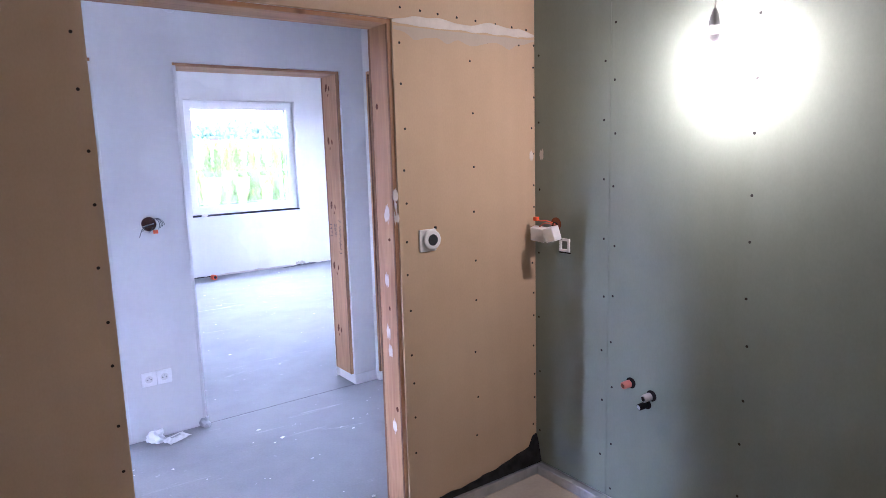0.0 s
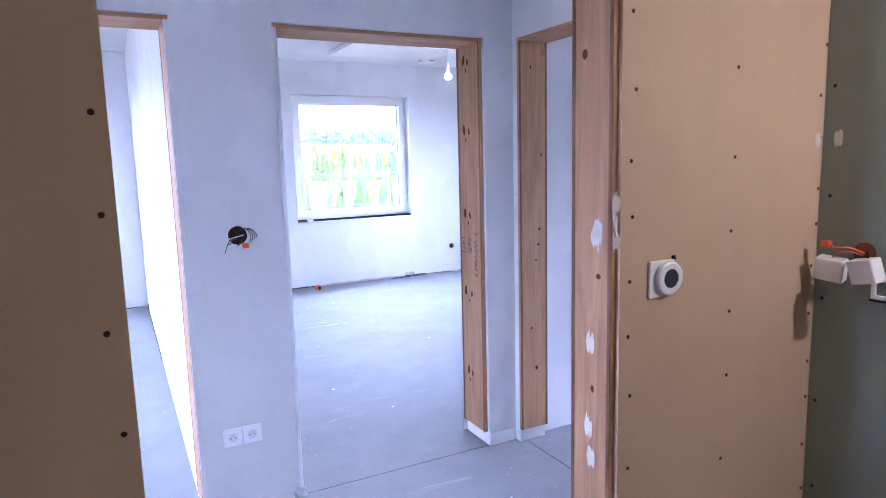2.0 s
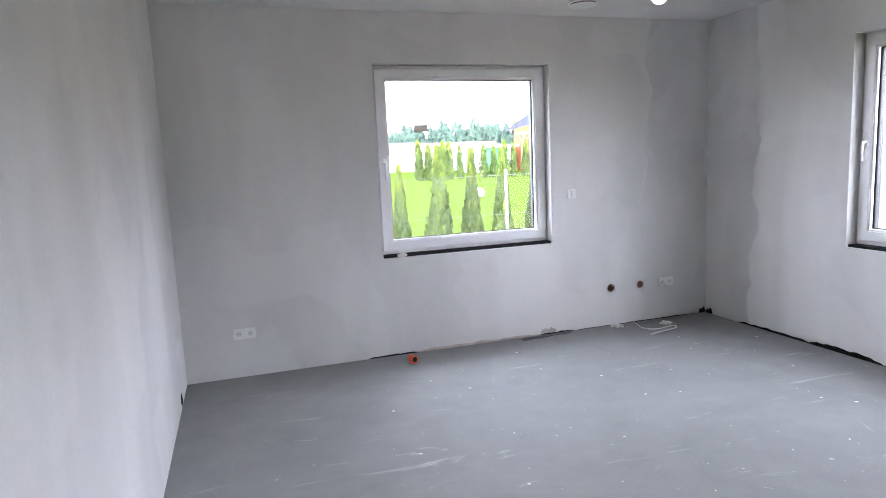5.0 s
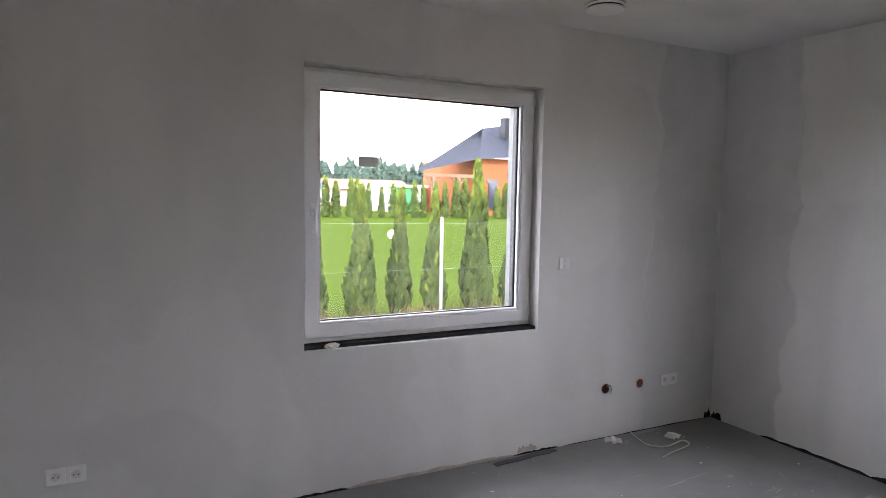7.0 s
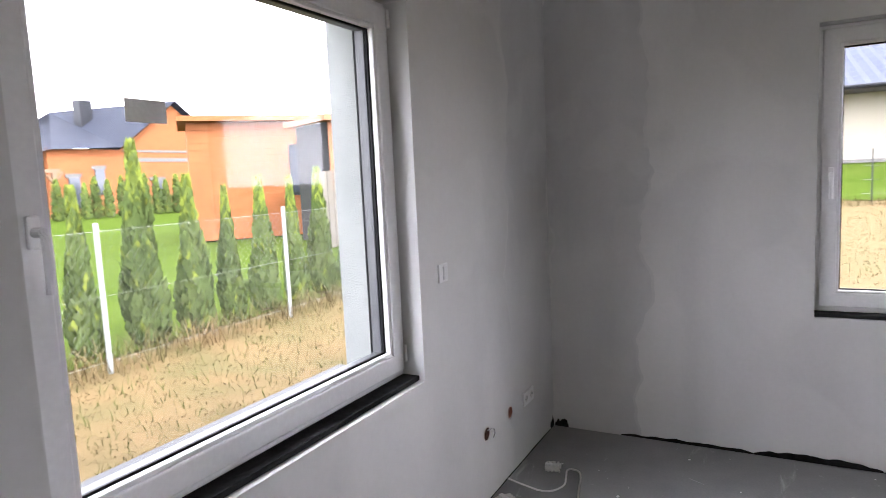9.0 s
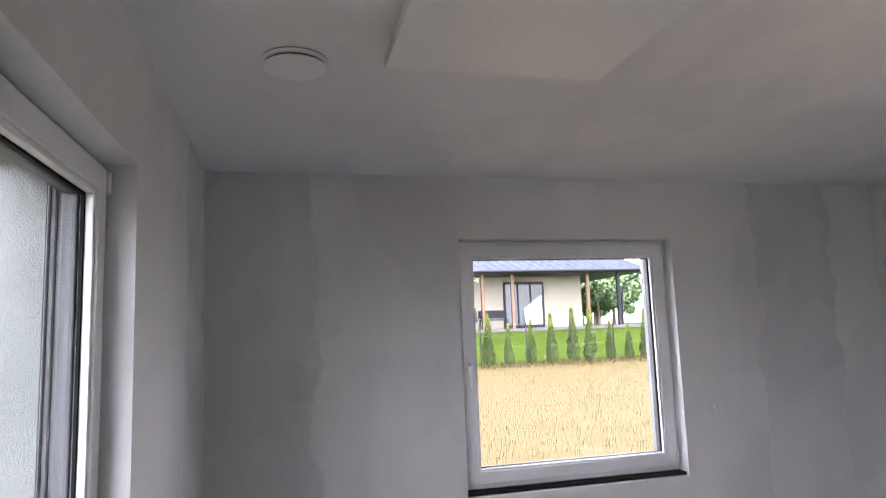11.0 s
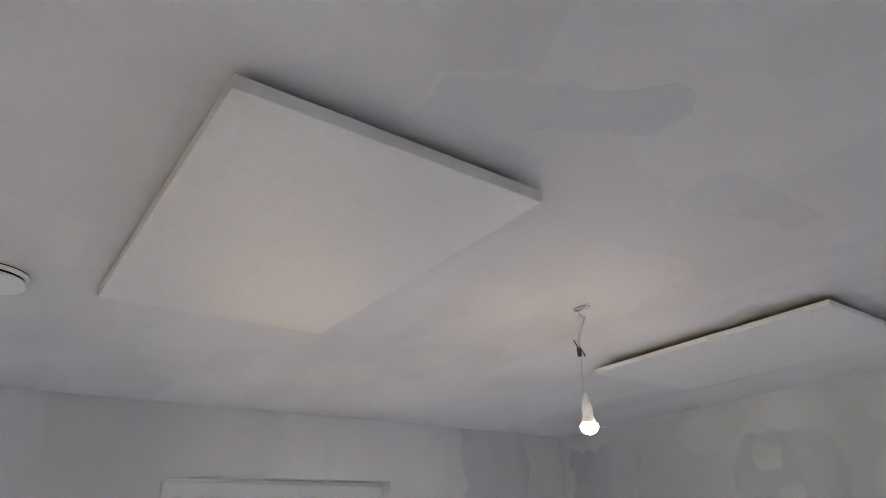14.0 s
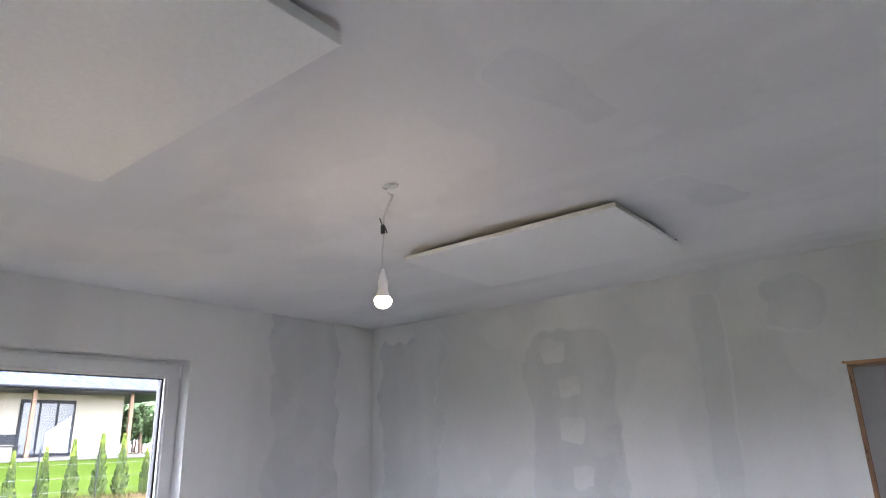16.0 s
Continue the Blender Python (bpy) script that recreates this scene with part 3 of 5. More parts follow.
def bulb_mesh(c, r):
    bm = bmesh.new()
    bmesh.ops.create_uvsphere(bm, u_segments=24, v_segments=14, radius=r, matrix=Matrix.Translation(c))
    for v in bm.verts:
        d = v.co.z - c[2]
        if d > 0:
            v.co.z = c[2] + d * 0.45
        else:
            v.co.z = c[2] + d * 0.92
    for f in bm.faces:
        f.smooth = True
    return bm


def pendant(at, drop, material, label, hook):
    """A bare bulb in a lamp holder on a loose twisted flex; at is the bulb's middle."""
    x, y, z = at
    p = thing("bare_bulb_pendant", label, "lamp", pose(x, y, z))
    part("bulb", bulb_mesh((0, 0, 0), 0.0315), material, p, "glowing warm white bulb")
    part("bulb_base", cyl((0, 0, 0.0095), (0, 0, 1), 0.0265, 0.030, 0.0175, 24), M_PLASTIC, p, "white plastic bulb housing")
    bm = cyl((0, 0, 0.036), (0, 0, 1), 0.0185, 0.031, 0.0195, 20, bevel=0.002)
    cyl((0, 0, 0.066), (0, 0, 1), 0.0185, 0.035, 0.012, 20, bm)
    cyl((0, 0, 0.101), (0, 0, 1), 0.010, 0.016, 0.006, 14, bm)
    part("lamp_holder", bm, M_PLASTIC, p)
    hx, hy, hz = hook[0] - x, hook[1] - y, hook[2] - z
    if drop:
        kx, ky, kz = 0.0, 0.0, hz * 0.66
        part("flex", tube([(0, 0, 0.115), (0.004, 0.002, 0.18), (-0.003, -0.002, 0.24), (kx, ky, kz - 0.015)], 0.0018, 6), M_WIRE_W, p)
        part("cable", tube([(kx, ky, kz), (kx - 0.012, ky + 0.005, kz + 0.04), (hx + 0.012, hy, hz - 0.045), (hx + 0.045, hy - 0.012, hz - 0.032), (hx + 0.05, hy, hz - 0.014), (hx, hy, hz - 0.012), (hx - 0.01, hy + 0.01, hz)], 0.0042, 8), M_WIRE_W, p)
        part("wire", tube([(kx, ky, kz - 0.01), (kx + 0.02, ky - 0.015, kz + 0.012), (kx + 0.045, ky - 0.03, kz + 0.045)], 0.0022, 6), M_WIRE, p)
        part("wire", tube([(kx, ky, kz + 0.004), (kx - 0.02, ky + 0.012, kz - 0.012), (kx - 0.05, ky + 0.03, kz - 0.05)], 0.0022, 6), M_WIRE, p)
        part("terminal_block", box(kx - 0.007, kx + 0.007, ky - 0.006, ky + 0.006, kz - 0.035, kz - 0.002, 0.002), M_WIRE, p)
        bm = bmesh.new()
        n = 14
        ring = [(hx + 0.028 + 0.034 * math.cos(6.2832 * k / n), hy + 0.018 * math.sin(6.2832 * k / n), hz - 0.006) for k in range(n + 1)]
        part("hook", tube(ring, 0.004, 6, bm), M_STEEL, p)
    else:
        part("flex", tube([(0, 0, 0.115), (0.006, 0.003, 0.2), (-0.004, 0, 0.4), (hx, hy, hz)], 0.0022, 6), M_WIRE_W, p)
    return p


pendant((3.118, 6.08, 2.249), True, M_BULB_MAIN, "bare lit bulb hanging from a ceiling hook on loose flex", (3.048, 6.083, CEIL))
pendant((1.985, 1.043, 1.872), False, M_BULB_BATH, "bare lit bulb hanging close to the green boards", (1.985, 1.046, CEIL))

vent = thing("ceiling_vent", "round white ceiling air valve", "vent", pose(3.81, 7.912, CEIL))
# black rings draw the rim's shadow line and the shaded slot under it
part("gasket", cyl((0, 0, -0.003), (0, 0, 1), 0.108, 0.003, seg=44), M_FOAM, vent)
part("rim", cyl((0, 0, -0.0135), (0, 0, 1), 0.106, 0.0104, 0.110, 44, bevel=0.002), M_PLASTIC, vent)
part("gap_ring", cyl((0, 0, -0.0215), (0, 0, 1), 0.097, 0.0078, seg=44), M_FOAM, vent)
part("disc", cyl((0, 0, -0.031), (0, 0, 1), 0.104, 0.0094, seg=44, bevel=0.003), M_PLASTIC, vent)


# ---- sockets, switches, wall boxes (local: x right, y into the wall, z up) ----
def sockets(m, label, count=2, group=""):
    s = thing("wall_socket", label, "socket", m, group)
    for k in range(count):
        x = (k - (count - 1) / 2) * 0.081
        plate = part("plate", box(x - 0.040, x + 0.040, -0.009, 0.0, -0.040, 0.040, 0.003), M_PLASTIC, s)
        part("well", cyl((x, -0.0095, 0), (0, 1, 0), 0.0205, 0.004, seg=28), M_WIRE_W, plate)
        bm = cyl((x - 0.0095, -0.0100, -0.002), (0, 1, 0), 0.003, 0.003, seg=10)
        cyl((x + 0.0095, -0.0100, -0.002), (0, 1, 0), 0.003, 0.003, seg=10, bm=bm)
        part("contact_hole", bm, M_RUBBER, plate)
        part("earth_pin", cyl((x, -0.018, 0.010), (0, 1, 0), 0.0026, 0.016, seg=10), M_STEEL, plate)
    return s


def switch(m, label):
    s = thing("light_switch", label, "switch", m)
    part("plate", box(-0.040, 0.040, -0.009, 0.0, -0.040, 0.040, 0.003), M_PLASTIC, s)
    part("rocker", box(-0.004, 0.029, -0.0135, -0.0092, -0.029, 0.029, 0.002), M_PVC, s)
    part("gap", box(-0.0065, -0.0045, -0.0098, -0.0092, -0.029, 0.029), M_GREYPIPE, s)
    return s


N_WALL = lambda x, z: pose(x, ROOM_Y1, z)
E_WALL = lambda y, z: pose(ROOM_X1, y, z, 0, 0, -90)
sockets(N_WALL(1.175, 0.334), "white double wall socket low on a plaster wall")
sockets(N_WALL(4.915, 0.345), "white double wall socket beside two open boxes")
sockets(pose(0.748, HALL_Y1, 0.350), "white double wall socket on the hall wall")
switch(N_WALL(3.946, 1.213), "white light switch beside the window")
switch(E_WALL(5.255, 1.205), "white light switch on a plaster wall")
switch(pose(-0.02 + 0.27, ROOM_Y1, 1.2), "white light switch in the neighbouring room")


def wall_box(m, label, r, wires, hole_mat):
    """An open flush box: a flat disc for the recess inside a ragged rim, with loose wires."""
    s = thing("flush_box", label, "wall box", m)
    bm, n = bmesh.new(), 28
    rnd = random.Random(int(r * 1000) + wires)
    wob = [1 + rnd.uniform(-0.05, 0.07) for _ in range(n)]
    loops = []
    for rr, y in ((r * 1.10, -0.0012), (r * 0.97, -0.004), (r * 0.93, -0.0006)):
        loops.append([bm.verts.new((rr * wob[k] * math.cos(6.2832 * k / n), y, rr * wob[k] * math.sin(6.2832 * k / n))) for k in range(n)])
    for a, b in zip(loops, loops[1:]):
        for k in range(n):
            bm.faces.new((a[k], a[(k + 1) % n], b[(k + 1) % n], b[k]))
    part("rim", bm, M_PUTTY, s)
    part("recess", cyl((0, -0.0022, 0), (0, 1, 0), r * 0.95, 0.0016, seg=28), hole_mat, s)
    for k in range(wires):
        a = rnd.uniform(0, 6.28)
        x, z = r * 0.5 * math.cos(a), r * 0.5 * math.sin(a)
        e = Vector((rnd.uniform(-1.7, 1.2) * r, -rnd.uniform(0.012, 0.04), rnd.uniform(-1.5, 0.5) * r))
        part("wire", tube([(x, -0.003, z), (x * 1.3, -0.03, z + 0.02), (e.x * 0.6, -0.042, e.z * 0.2 + 0.015), tuple(e)], 0.0021, 6), M_WIRE if k % 3 else M_WIRE_W, s)
    return s


wall_box(N_WALL(4.333, 0.345), "open round box hole with a pale rim", 0.034, 2, M_HOLE_SHADE)
wall_box(N_WALL(4.642, 0.346), "open round box hole with a brick-red inside", 0.032, 0, M_TERRA)
hb = wall_box(pose(0.787, HALL_Y1, 1.218), "open round wall box with loose wires and orange connectors", 0.041, 0, M_HOLE_SHADE)
for k in range(4):
    part("wire", tube([(0.018 + 0.003 * k, -0.003, 0.026), (0.034 + 0.006 * k, -0.030, 0.030), (0.050 + 0.008 * k, -0.040, 0.0), (0.040 + 0.010 * k, -0.034, -0.030 + 0.007 * k)], 0.0019, 6), M_WIRE, hb)
for k, (ex, ez) in enumerate(((-0.085, -0.018), (-0.060, -0.066), (-0.048, -0.030))):
    part("wire", tube([(-0.006, -0.003, -0.004 - 0.006 * k), (-0.025, -0.028, -0.008), (ex * 0.75, -0.042, -0.012 - 0.01 * k), (ex, -0.038, ez)], 0.0019, 6), (M_WIRE_W, M_WIRE, M_WIRE)[k], hb)
part("wire", tube([(-0.02, -0.004, -0.008), (0.0, -0.012, -0.004), (0.022, -0.015, 0.002)], 0.0022, 6), M_WIRE_W, hb)
part("wire", tube([(0.02, -0.003, -0.02), (0.005, -0.03, -0.03), (-0.008, -0.034, -0.042)], 0.0019, 6), M_WIRE, hb)
for dx in (0.018, 0.031):
    part("connector", box(dx - 0.006, dx + 0.006, -0.038, -0.024, -0.052, -0.032, 0.002), M_ORANGE, hb)
solid("blank_cover", cyl((0, -0.006, 0), (0, 1, 0), 0.042, 0.006, seg=32, bevel=0.002), M_PLASTIC, "round white blank cover high on the hall wall", "cover", m=pose(0.99, HALL_Y1, 2.385))

# ---- thermostat on the brown boards ----
th = thing("thermostat", "round white thermostat with a dark display on a square plate", "thermostat", pose(1.528, 2.0, 1.210))
part("back_plate", box(-0.052, 0.030, -0.008, 0, -0.048, 0.044, 0.003), M_PLASTIC, th)
part("body", cyl((0.004, -0.0225, 0), (0, 1, 0), 0.042, 0.0145, seg=40, bevel=0.006), M_PLASTIC, th)
part("display", cyl((0.004, -0.0240, 0), (0, 1, 0), 0.0235, 0.003, seg=36, bevel=0.001), M_DARK_PLASTIC, th)
part("lug", box(0.026, 0.036, -0.006, 0, 0.040, 0.052, 0.001), M_RUBBER, th)

# ---- wiring and pipes on the green boards (local: x right = -y of the world, y into the wall) ----
G_WALL = lambda y, z: pose(2.134, y, z, 0, 0, -90)
jb = thing("hanging_wall_boxes", "two white terminal boxes dangling on wires from a hole", "electrical box", G_WALL(1.835, 1.20))
part("recess", cyl((-0.030, -0.002, 0.030), (0, 1, 0), 0.030, 0.0018, seg=24), M_TERRA, jb)
for k, (cx, cz, tilt, dep) in enumerate(((-0.092, -0.016, 6, 0.045), (0.016, -0.004, -12, 0.075))):
    bx = part("box", box(-0.036, 0.036, -0.020, 0.020, -0.032, 0.032, 0.004), M_PLASTIC, jb)
    bx.matrix_basis = pose(cx, -dep, cz, 10, tilt, 12 * (1 - 2 * k))
    part("clip", box(-0.02, 0.02, 0.0205, 0.030, -0.036, -0.028, 0.001), M_RUBBER, bx)
part("wire", tube([(-0.03, -0.003, 0.03), (-0.045, -0.05, 0.050), (-0.07, -0.06, 0.045), (-0.10, -0.05, 0.050)], 0.003, 6), M_ORANGE, jb)
part("wire", tube([(-0.02, -0.003, 0.03), (0.0, -0.05, 0.048), (0.02, -0.075, 0.028)], 0.003, 6), M_RUBBER, jb)
part("wire", tube([(-0.035, -0.003, 0.025), (-0.05, -0.05, 0.040), (-0.09, -0.045, 0.018)], 0.003, 6), M_COPPERISH, jb)
part("connector", box(-0.115, -0.092, -0.062, -0.044, 0.044, 0.062, 0.002), M_ORANGE, jb)
part("seal_ring", ring_frame(-0.005, 0.055, -0.09, -0.03, 0.012, -0.008, -0.001, 0.002), M_PLASTIC, jb)
part("seal_edge", box(-0.008, 0.060, -0.0075, -0.001, -0.096, -0.0915), M_RUBBER, jb)


def pipe_stub(y, z, r, material, inner, label):
    p = thing("pipe_stub", label, "pipe", G_WALL(y, z), group="pipe stubs in the green wall")
    part("hole", cyl((0.006, -0.0016, 0.004), (0, 1, 0), r * 1.45, 0.0012, seg=20), M_RUBBER, p)
    tilt = Vector((-0.25, -1, -0.15)).normalized()
    part("pipe", cyl((0, 0, 0), tilt, r, 0.036, r * 0.94, 20, bevel=0.002), material, p)
    part("bore", cyl(tuple(tilt * 0.0355), tilt, r * 0.66, 0.0012, seg=18), inner, p)


pipe_stub(1.452, 0.598, 0.016, M_COPPERISH, M_TERRA, "short red pipe stub sticking out of green boards")
pipe_stub(1.352, 0.572, 0.016, M_GREYPIPE, M_RUBBER, "short grey pipe stub sticking out of green boards")
pipe_stub(1.372, 0.530, 0.014, M_RUBBER, M_GREYPIPE, "black cable bundle stub below two pipes")

# ---- screws, filler and edging of the boards ----
screw_mesh = mesh_from(cyl((0, -0.0008, 0), (0, 1, 0), 0.0052, 0.0014, 0.0046, 10), "screw", M_SCREW)


def screw(m, parent):
    ob = new("screw", screw_mesh)
    ob.parent = parent
    ob.matrix_basis = m


rs = random.Random(5)
for col, z0, step, n in ((1.422, 0.30, 0.152, 12), (1.765, 0.28, 0.205, 9), (2.122, 0.12, 0.130, 15), (0.318, 0.26, 0.168, 11), (-0.25, 0.2, 0.2, 10)):
    for k in range(n):
        z = z0 + k * step + rs.uniform(-0.02, 0.02)
        if z < 2.04:
            screw(pose(col + rs.uniform(-0.008, 0.008), 2.0, z), brown)
for k in range(8):
    screw(pose(1.42 + k * 0.095 + rs.uniform(-0.01, 0.01), 2.0, 2.115 - 0.004 * k), brown)
    screw(pose(1.5 + k * 0.09, 2.0, 2.02 + rs.uniform(-0.008, 0.008)), brown)
for col, z0, step, n in ((1.545, 0.10, 0.215, 12), (1.598, 0.22, 0.24, 10), (0.972, 0.30, 0.185, 12), (1.975, 0.2, 0.3, 8), (0.40, 0.2, 0.24, 10)):
    for k in range(n):
        screw(G_WALL(col + rs.uniform(-0.007, 0.007), z0 + k * step + rs.uniform(-0.025, 0.025)), green)


def ragged_strip(p0, p1, lo, hi, thick, seed, normal, flat_low=False):
    """A smear of filler or foam between two ends, with uneven upper and lower rims."""
    bm, n, r = bmesh.new(), 40, random.Random(seed)
    p0, p1, nv = Vector(p0), Vector(p1), Vector(normal)
    rows = []
    for k in range(n + 1):
        p = p0.lerp(p1, k / n)
        taper = min(1, 6 * min(k, n - k) / n + 0.25)
        top = hi * taper * (0.72 + 0.5 * noise.noise((k * 0.21, seed * 3.1, 0)))
        bot = 0 if flat_low else lo * taper * (0.8 + 0.6 * noise.noise((k * 0.3, seed * 1.7, 4)))
        rows.append([bm.verts.new(p + Vector((0, 0, bot)) + nv * 0.0006), bm.verts.new(p + Vector((0, 0, bot * 0.6)) + nv * thick),
                     bm.verts.new(p + Vector((0, 0, top * 0.8)) + nv * thick), bm.verts.new(p + Vector((0, 0, top)) + nv * 0.0006)])
    for a, b in zip(rows, rows[1:]):
        for j in range(3):
            bm.faces.new((a[j], b[j], b[j + 1], a[j + 1]))
    return bm


solid("filler_seam", ragged_strip((1.385, 2.0, 2.062), (2.13, 2.0, 2.062), -0.012, 0.035, 0.003, 3, (0, -1, 0)), M_PUTTY, "pale ragged joint filler along a board seam", "joint filler", "structure")
solid("filler_smear", ragged_strip((1.39, 2.0, 2.046), (2.13, 2.0, 2.046), -0.05, 0.0, 0.0016, 9, (0, -1, 0)), board_paper("thin_filler", (0.50, 0.42, 0.33), (0.58, 0.49, 0.39)), "thin scraped filler below the seam", "joint filler", "structure")
for x, y, z, nv in ((2.112, 2.0, 1.535, (0, -1, 0)), (2.134, 1.955, 1.54, (-1, 0, 0)), (1.372, 2.0, 1.40, (0, -1, 0)), (1.374, 2.0, 1.31, (0, -1, 0))):
    dv = Vector((nv[1], nv[0], 0)) * 0.012
    solid("filler_dab", ragged_strip(Vector((x, y, z)) - dv, Vector((x, y, z)) + dv, -0.025, 0.03, 0.002, int(z * 50), nv), M_PUTTY, "small dab of pale filler on a board", "joint filler", "structure")
for y, z, s in ((2.06, 1.315, 5), (2.05, 1.33, 8), (2.075, 1.05, 3), (2.08, 0.83, 4), (2.07, 0.75, 7), (2.06, 0.42, 2)):
    solid("plaster_splash", ragged_strip((1.365, y - 0.014, z), (1.365, y + 0.016, z), -0.03, 0.035, 0.0015, s, (-1, 0, 0)), M_PUTTY, "white plaster splash on a pine jamb", "plaster splash", "structure")
solid("filler_ridge", ragged_strip((1.378, 1.999, 1.38), (1.378, 2.018, 1.38), -0.06, 0.07, 0.006, 5, (-1, 0, 0)), M_PUTTY, "lump of pale filler on the board edge", "joint filler", "structure")

# black felt and steel channel round the bathroom floor
bm = bmesh.new()
n = 24
rows = []
for k in range(n + 1):
    x = 1.50 + 0.633 * k / n
    h = 0.012 + 0.085 * (k / n) ** 2.2 + 0.012 * noise.noise((k * 0.4, 2.0, 0)) + (0.04 if k >= n - 1 else 0)
    rows.append([bm.verts.new((x, 1.998, 0.045)), bm.verts.new((x, 1.975 - 0.012 * k / n, 0.05)), bm.verts.new((x, 1.985, 0.05 + h * 0.8)), bm.verts.new((x, 1.9975, 0.05 + h))])
for a, b in zip(rows, rows[1:]):
    for j in range(3):
        bm.faces.new((a[j], b[j], b[j + 1], a[j + 1]))
solid("edge_felt", bm, M_FOAM, "black crumpled edge felt bunched into a corner", "edge felt", "structure")
solid("floor_channel_1", box(1.39, 2.134, 1.955, 1.997, 0, 0.048, 0.003), M_STEEL, "grey steel channel along the board foot", "floor channel", "structure")
solid("floor_channel_2", box(2.094, 2.132, -1.5, 1.953, 0, 0.048, 0.003), M_STEEL, "grey steel channel along the board foot", "floor channel", "structure")

# grey sanded filler patches on plaster, a hair proud of the skim
M_FILL = plaster("sanded_filler", (0.60, 0.60, 0.60), (0.67, 0.668, 0.66), (1.6, 1.6, 0.5), 1.6)
M_FEATHER = plaster("feathered_filler", (0.65, 0.648, 0.645), (0.725, 0.72, 0.71), (1.6, 1.6, 0.5), 1.6)
M_FILL_PALE = plaster("fresh_filler", (0.70, 0.695, 0.68), (0.77, 0.765, 0.75), (1.6, 1.6, 0.5), 1.6)


def patch(m, half_w, half_h, seed, lift, wob=0.22, material=None, label="grey sanded filler patch on white plaster"):
    """A flat ragged patch in the local x, z plane, facing -y."""
    bm, step = bmesh.new(), 0.025
    r = min(half_w, half_h) * 0.45
    path = []
    for cx, cz, a0 in ((1, 1, 0), (-1, 1, 90), (-1, -1, 180), (1, -1, 270)):
        for q in range(7):
            a = radians(a0 + 15 * q)
            path.append(Vector((cx * (half_w - r) + r * math.cos(a), cz * (half_h - r) + r * math.sin(a))))
    loop = []
    for p, q in zip(path, path[1:] + path[:1]):
        count = max(1, int((q - p).length / step))
        loop += [p.lerp(q, c / count) for c in range(count)]
    n, reach = len(loop), min(half_w, half_h)
    rims = [[], [], []]
    for k in range(n):
        p, out = loop[k], (loop[(k + 1) % n] - loop[k - 1]).normalized()
        out = Vector((out.y, -out.x))
        shift = reach * wob * (noise.noise((p.x * 3.1 + seed, p.y * 3.1, seed * 1.3)) + 0.35 * noise.noise((p.x * 13 + seed, p.y * 13, 2)))
        soft = 0.016 + 0.010 * noise.noise((p.x * 7, p.y * 7, seed * 2.1))
        for ring, grow, lift_at in zip(rims, (soft, 0.0, -0.004), (0.0003, lift * 0.8, lift)):
            d = p + out * (shift + min(grow, reach * 0.3))
            ring.append(bm.verts.new((d.x, -lift_at, d.y)))
    for outer, inner, index in ((rims[0], rims[1], 1), (rims[1], rims[2], 0)):
        for k in range(n):
            bm.faces.new((outer[k], outer[(k + 1) % n], inner[(k + 1) % n], inner[k])).material_index = index
    bm.faces.new(rims[2])
    return solid("filler_patch", bm, [material or M_FILL, M_FEATHER], label, "filler patch", "structure", m=m)


BACK_WALL = lambda x, z: pose(x, ROOM_Y0, z, 0, 0, 180)
patch(BACK_WALL(4.95, 1.30), 0.33, 1.25, 1, 0.0010, 0.4)
patch(BACK_WALL(3.56, 1.42), 0.31, 1.02, 2, 0.0010)
patch(BACK_WALL(2.63, 1.50), 0.075, 1.05, 3, 0.0010, 0.35)
patch(BACK_WALL(2.20, 2.45), 0.12, 0.14, 4, 0.0010, 0.9)
for x, z, k in ((3.65, 2.32, 5), (3.55, 2.06, 6), (3.57, 1.80, 7), (3.5, 1.5, 8)):
    patch(BACK_WALL(x, z), 0.085, 0.075, k, 0.0022, 0.9, M_FILL_PALE, "pale fresh filler dab on a grey patch")

for x, z, w, h, k in ((2.64, 1.9, 0.05, 0.62, 32),):
    patch(BACK_WALL(x, z), w, h, k, 0.0007, 0.3)
# shade towards the room's corners, put into the colour of grey bands
M_CORNER_SHADE = plaster("corner_filler", (0.605, 0.605, 0.605), (0.70, 0.697, 0.69), (1.4, 1.4, 0.3), 1.1)
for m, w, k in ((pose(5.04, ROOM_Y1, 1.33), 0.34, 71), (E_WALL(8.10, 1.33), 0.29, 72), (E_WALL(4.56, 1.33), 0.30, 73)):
    patch(m, w, 1.45, k, 0.0008, 0.35, M_CORNER_SHADE, "grey band painted as corner shade on white plaster")
HALL_EAST = lambda x, z: pose(x, HALL_Y1, z)
for x, w, k in ((2.72, 0.055, 41), (3.02, 0.10, 42), (3.42, 0.06, 43), (3.95, 0.13, 44)):
    patch(HALL_EAST(x, 1.25), w, 1.15, k, 0.0009, 0.3)
# sanded joints on the ceiling
M_SAND = plaster("sanded_ceiling_joint", (0.635, 0.635, 0.64), (0.675, 0.675, 0.675), (1.2, 1.2, 1.2), 1.4)
CEIL_AT = lambda x, y, turn=0: pose(x, y, CEIL, 90, 0, turn)
for x, y, w, h, turn, k in ((2.27, 7.03, 0.09, 0.27, -27, 51), (2.27, 6.25, 0.055, 0.22, -10, 52), (2.22, 5.20, 0.06, 0.21, -15, 54)):
    patch(CEIL_AT(x, y, turn), w, h, k, 0.0006, 1.1, M_SAND, "grey sanded joint patch on the white ceiling")

# ---- foot of the walls: dark gaps, chipped plaster, small litter ----
def gap(p0, p1, h, seed, normal):
    solid("wall_gap", ragged_strip(p0, p1, 0, h, 0.004, seed, normal, True), M_FOAM, "dark open joint at the foot of a plaster wall", "gap", "structure")


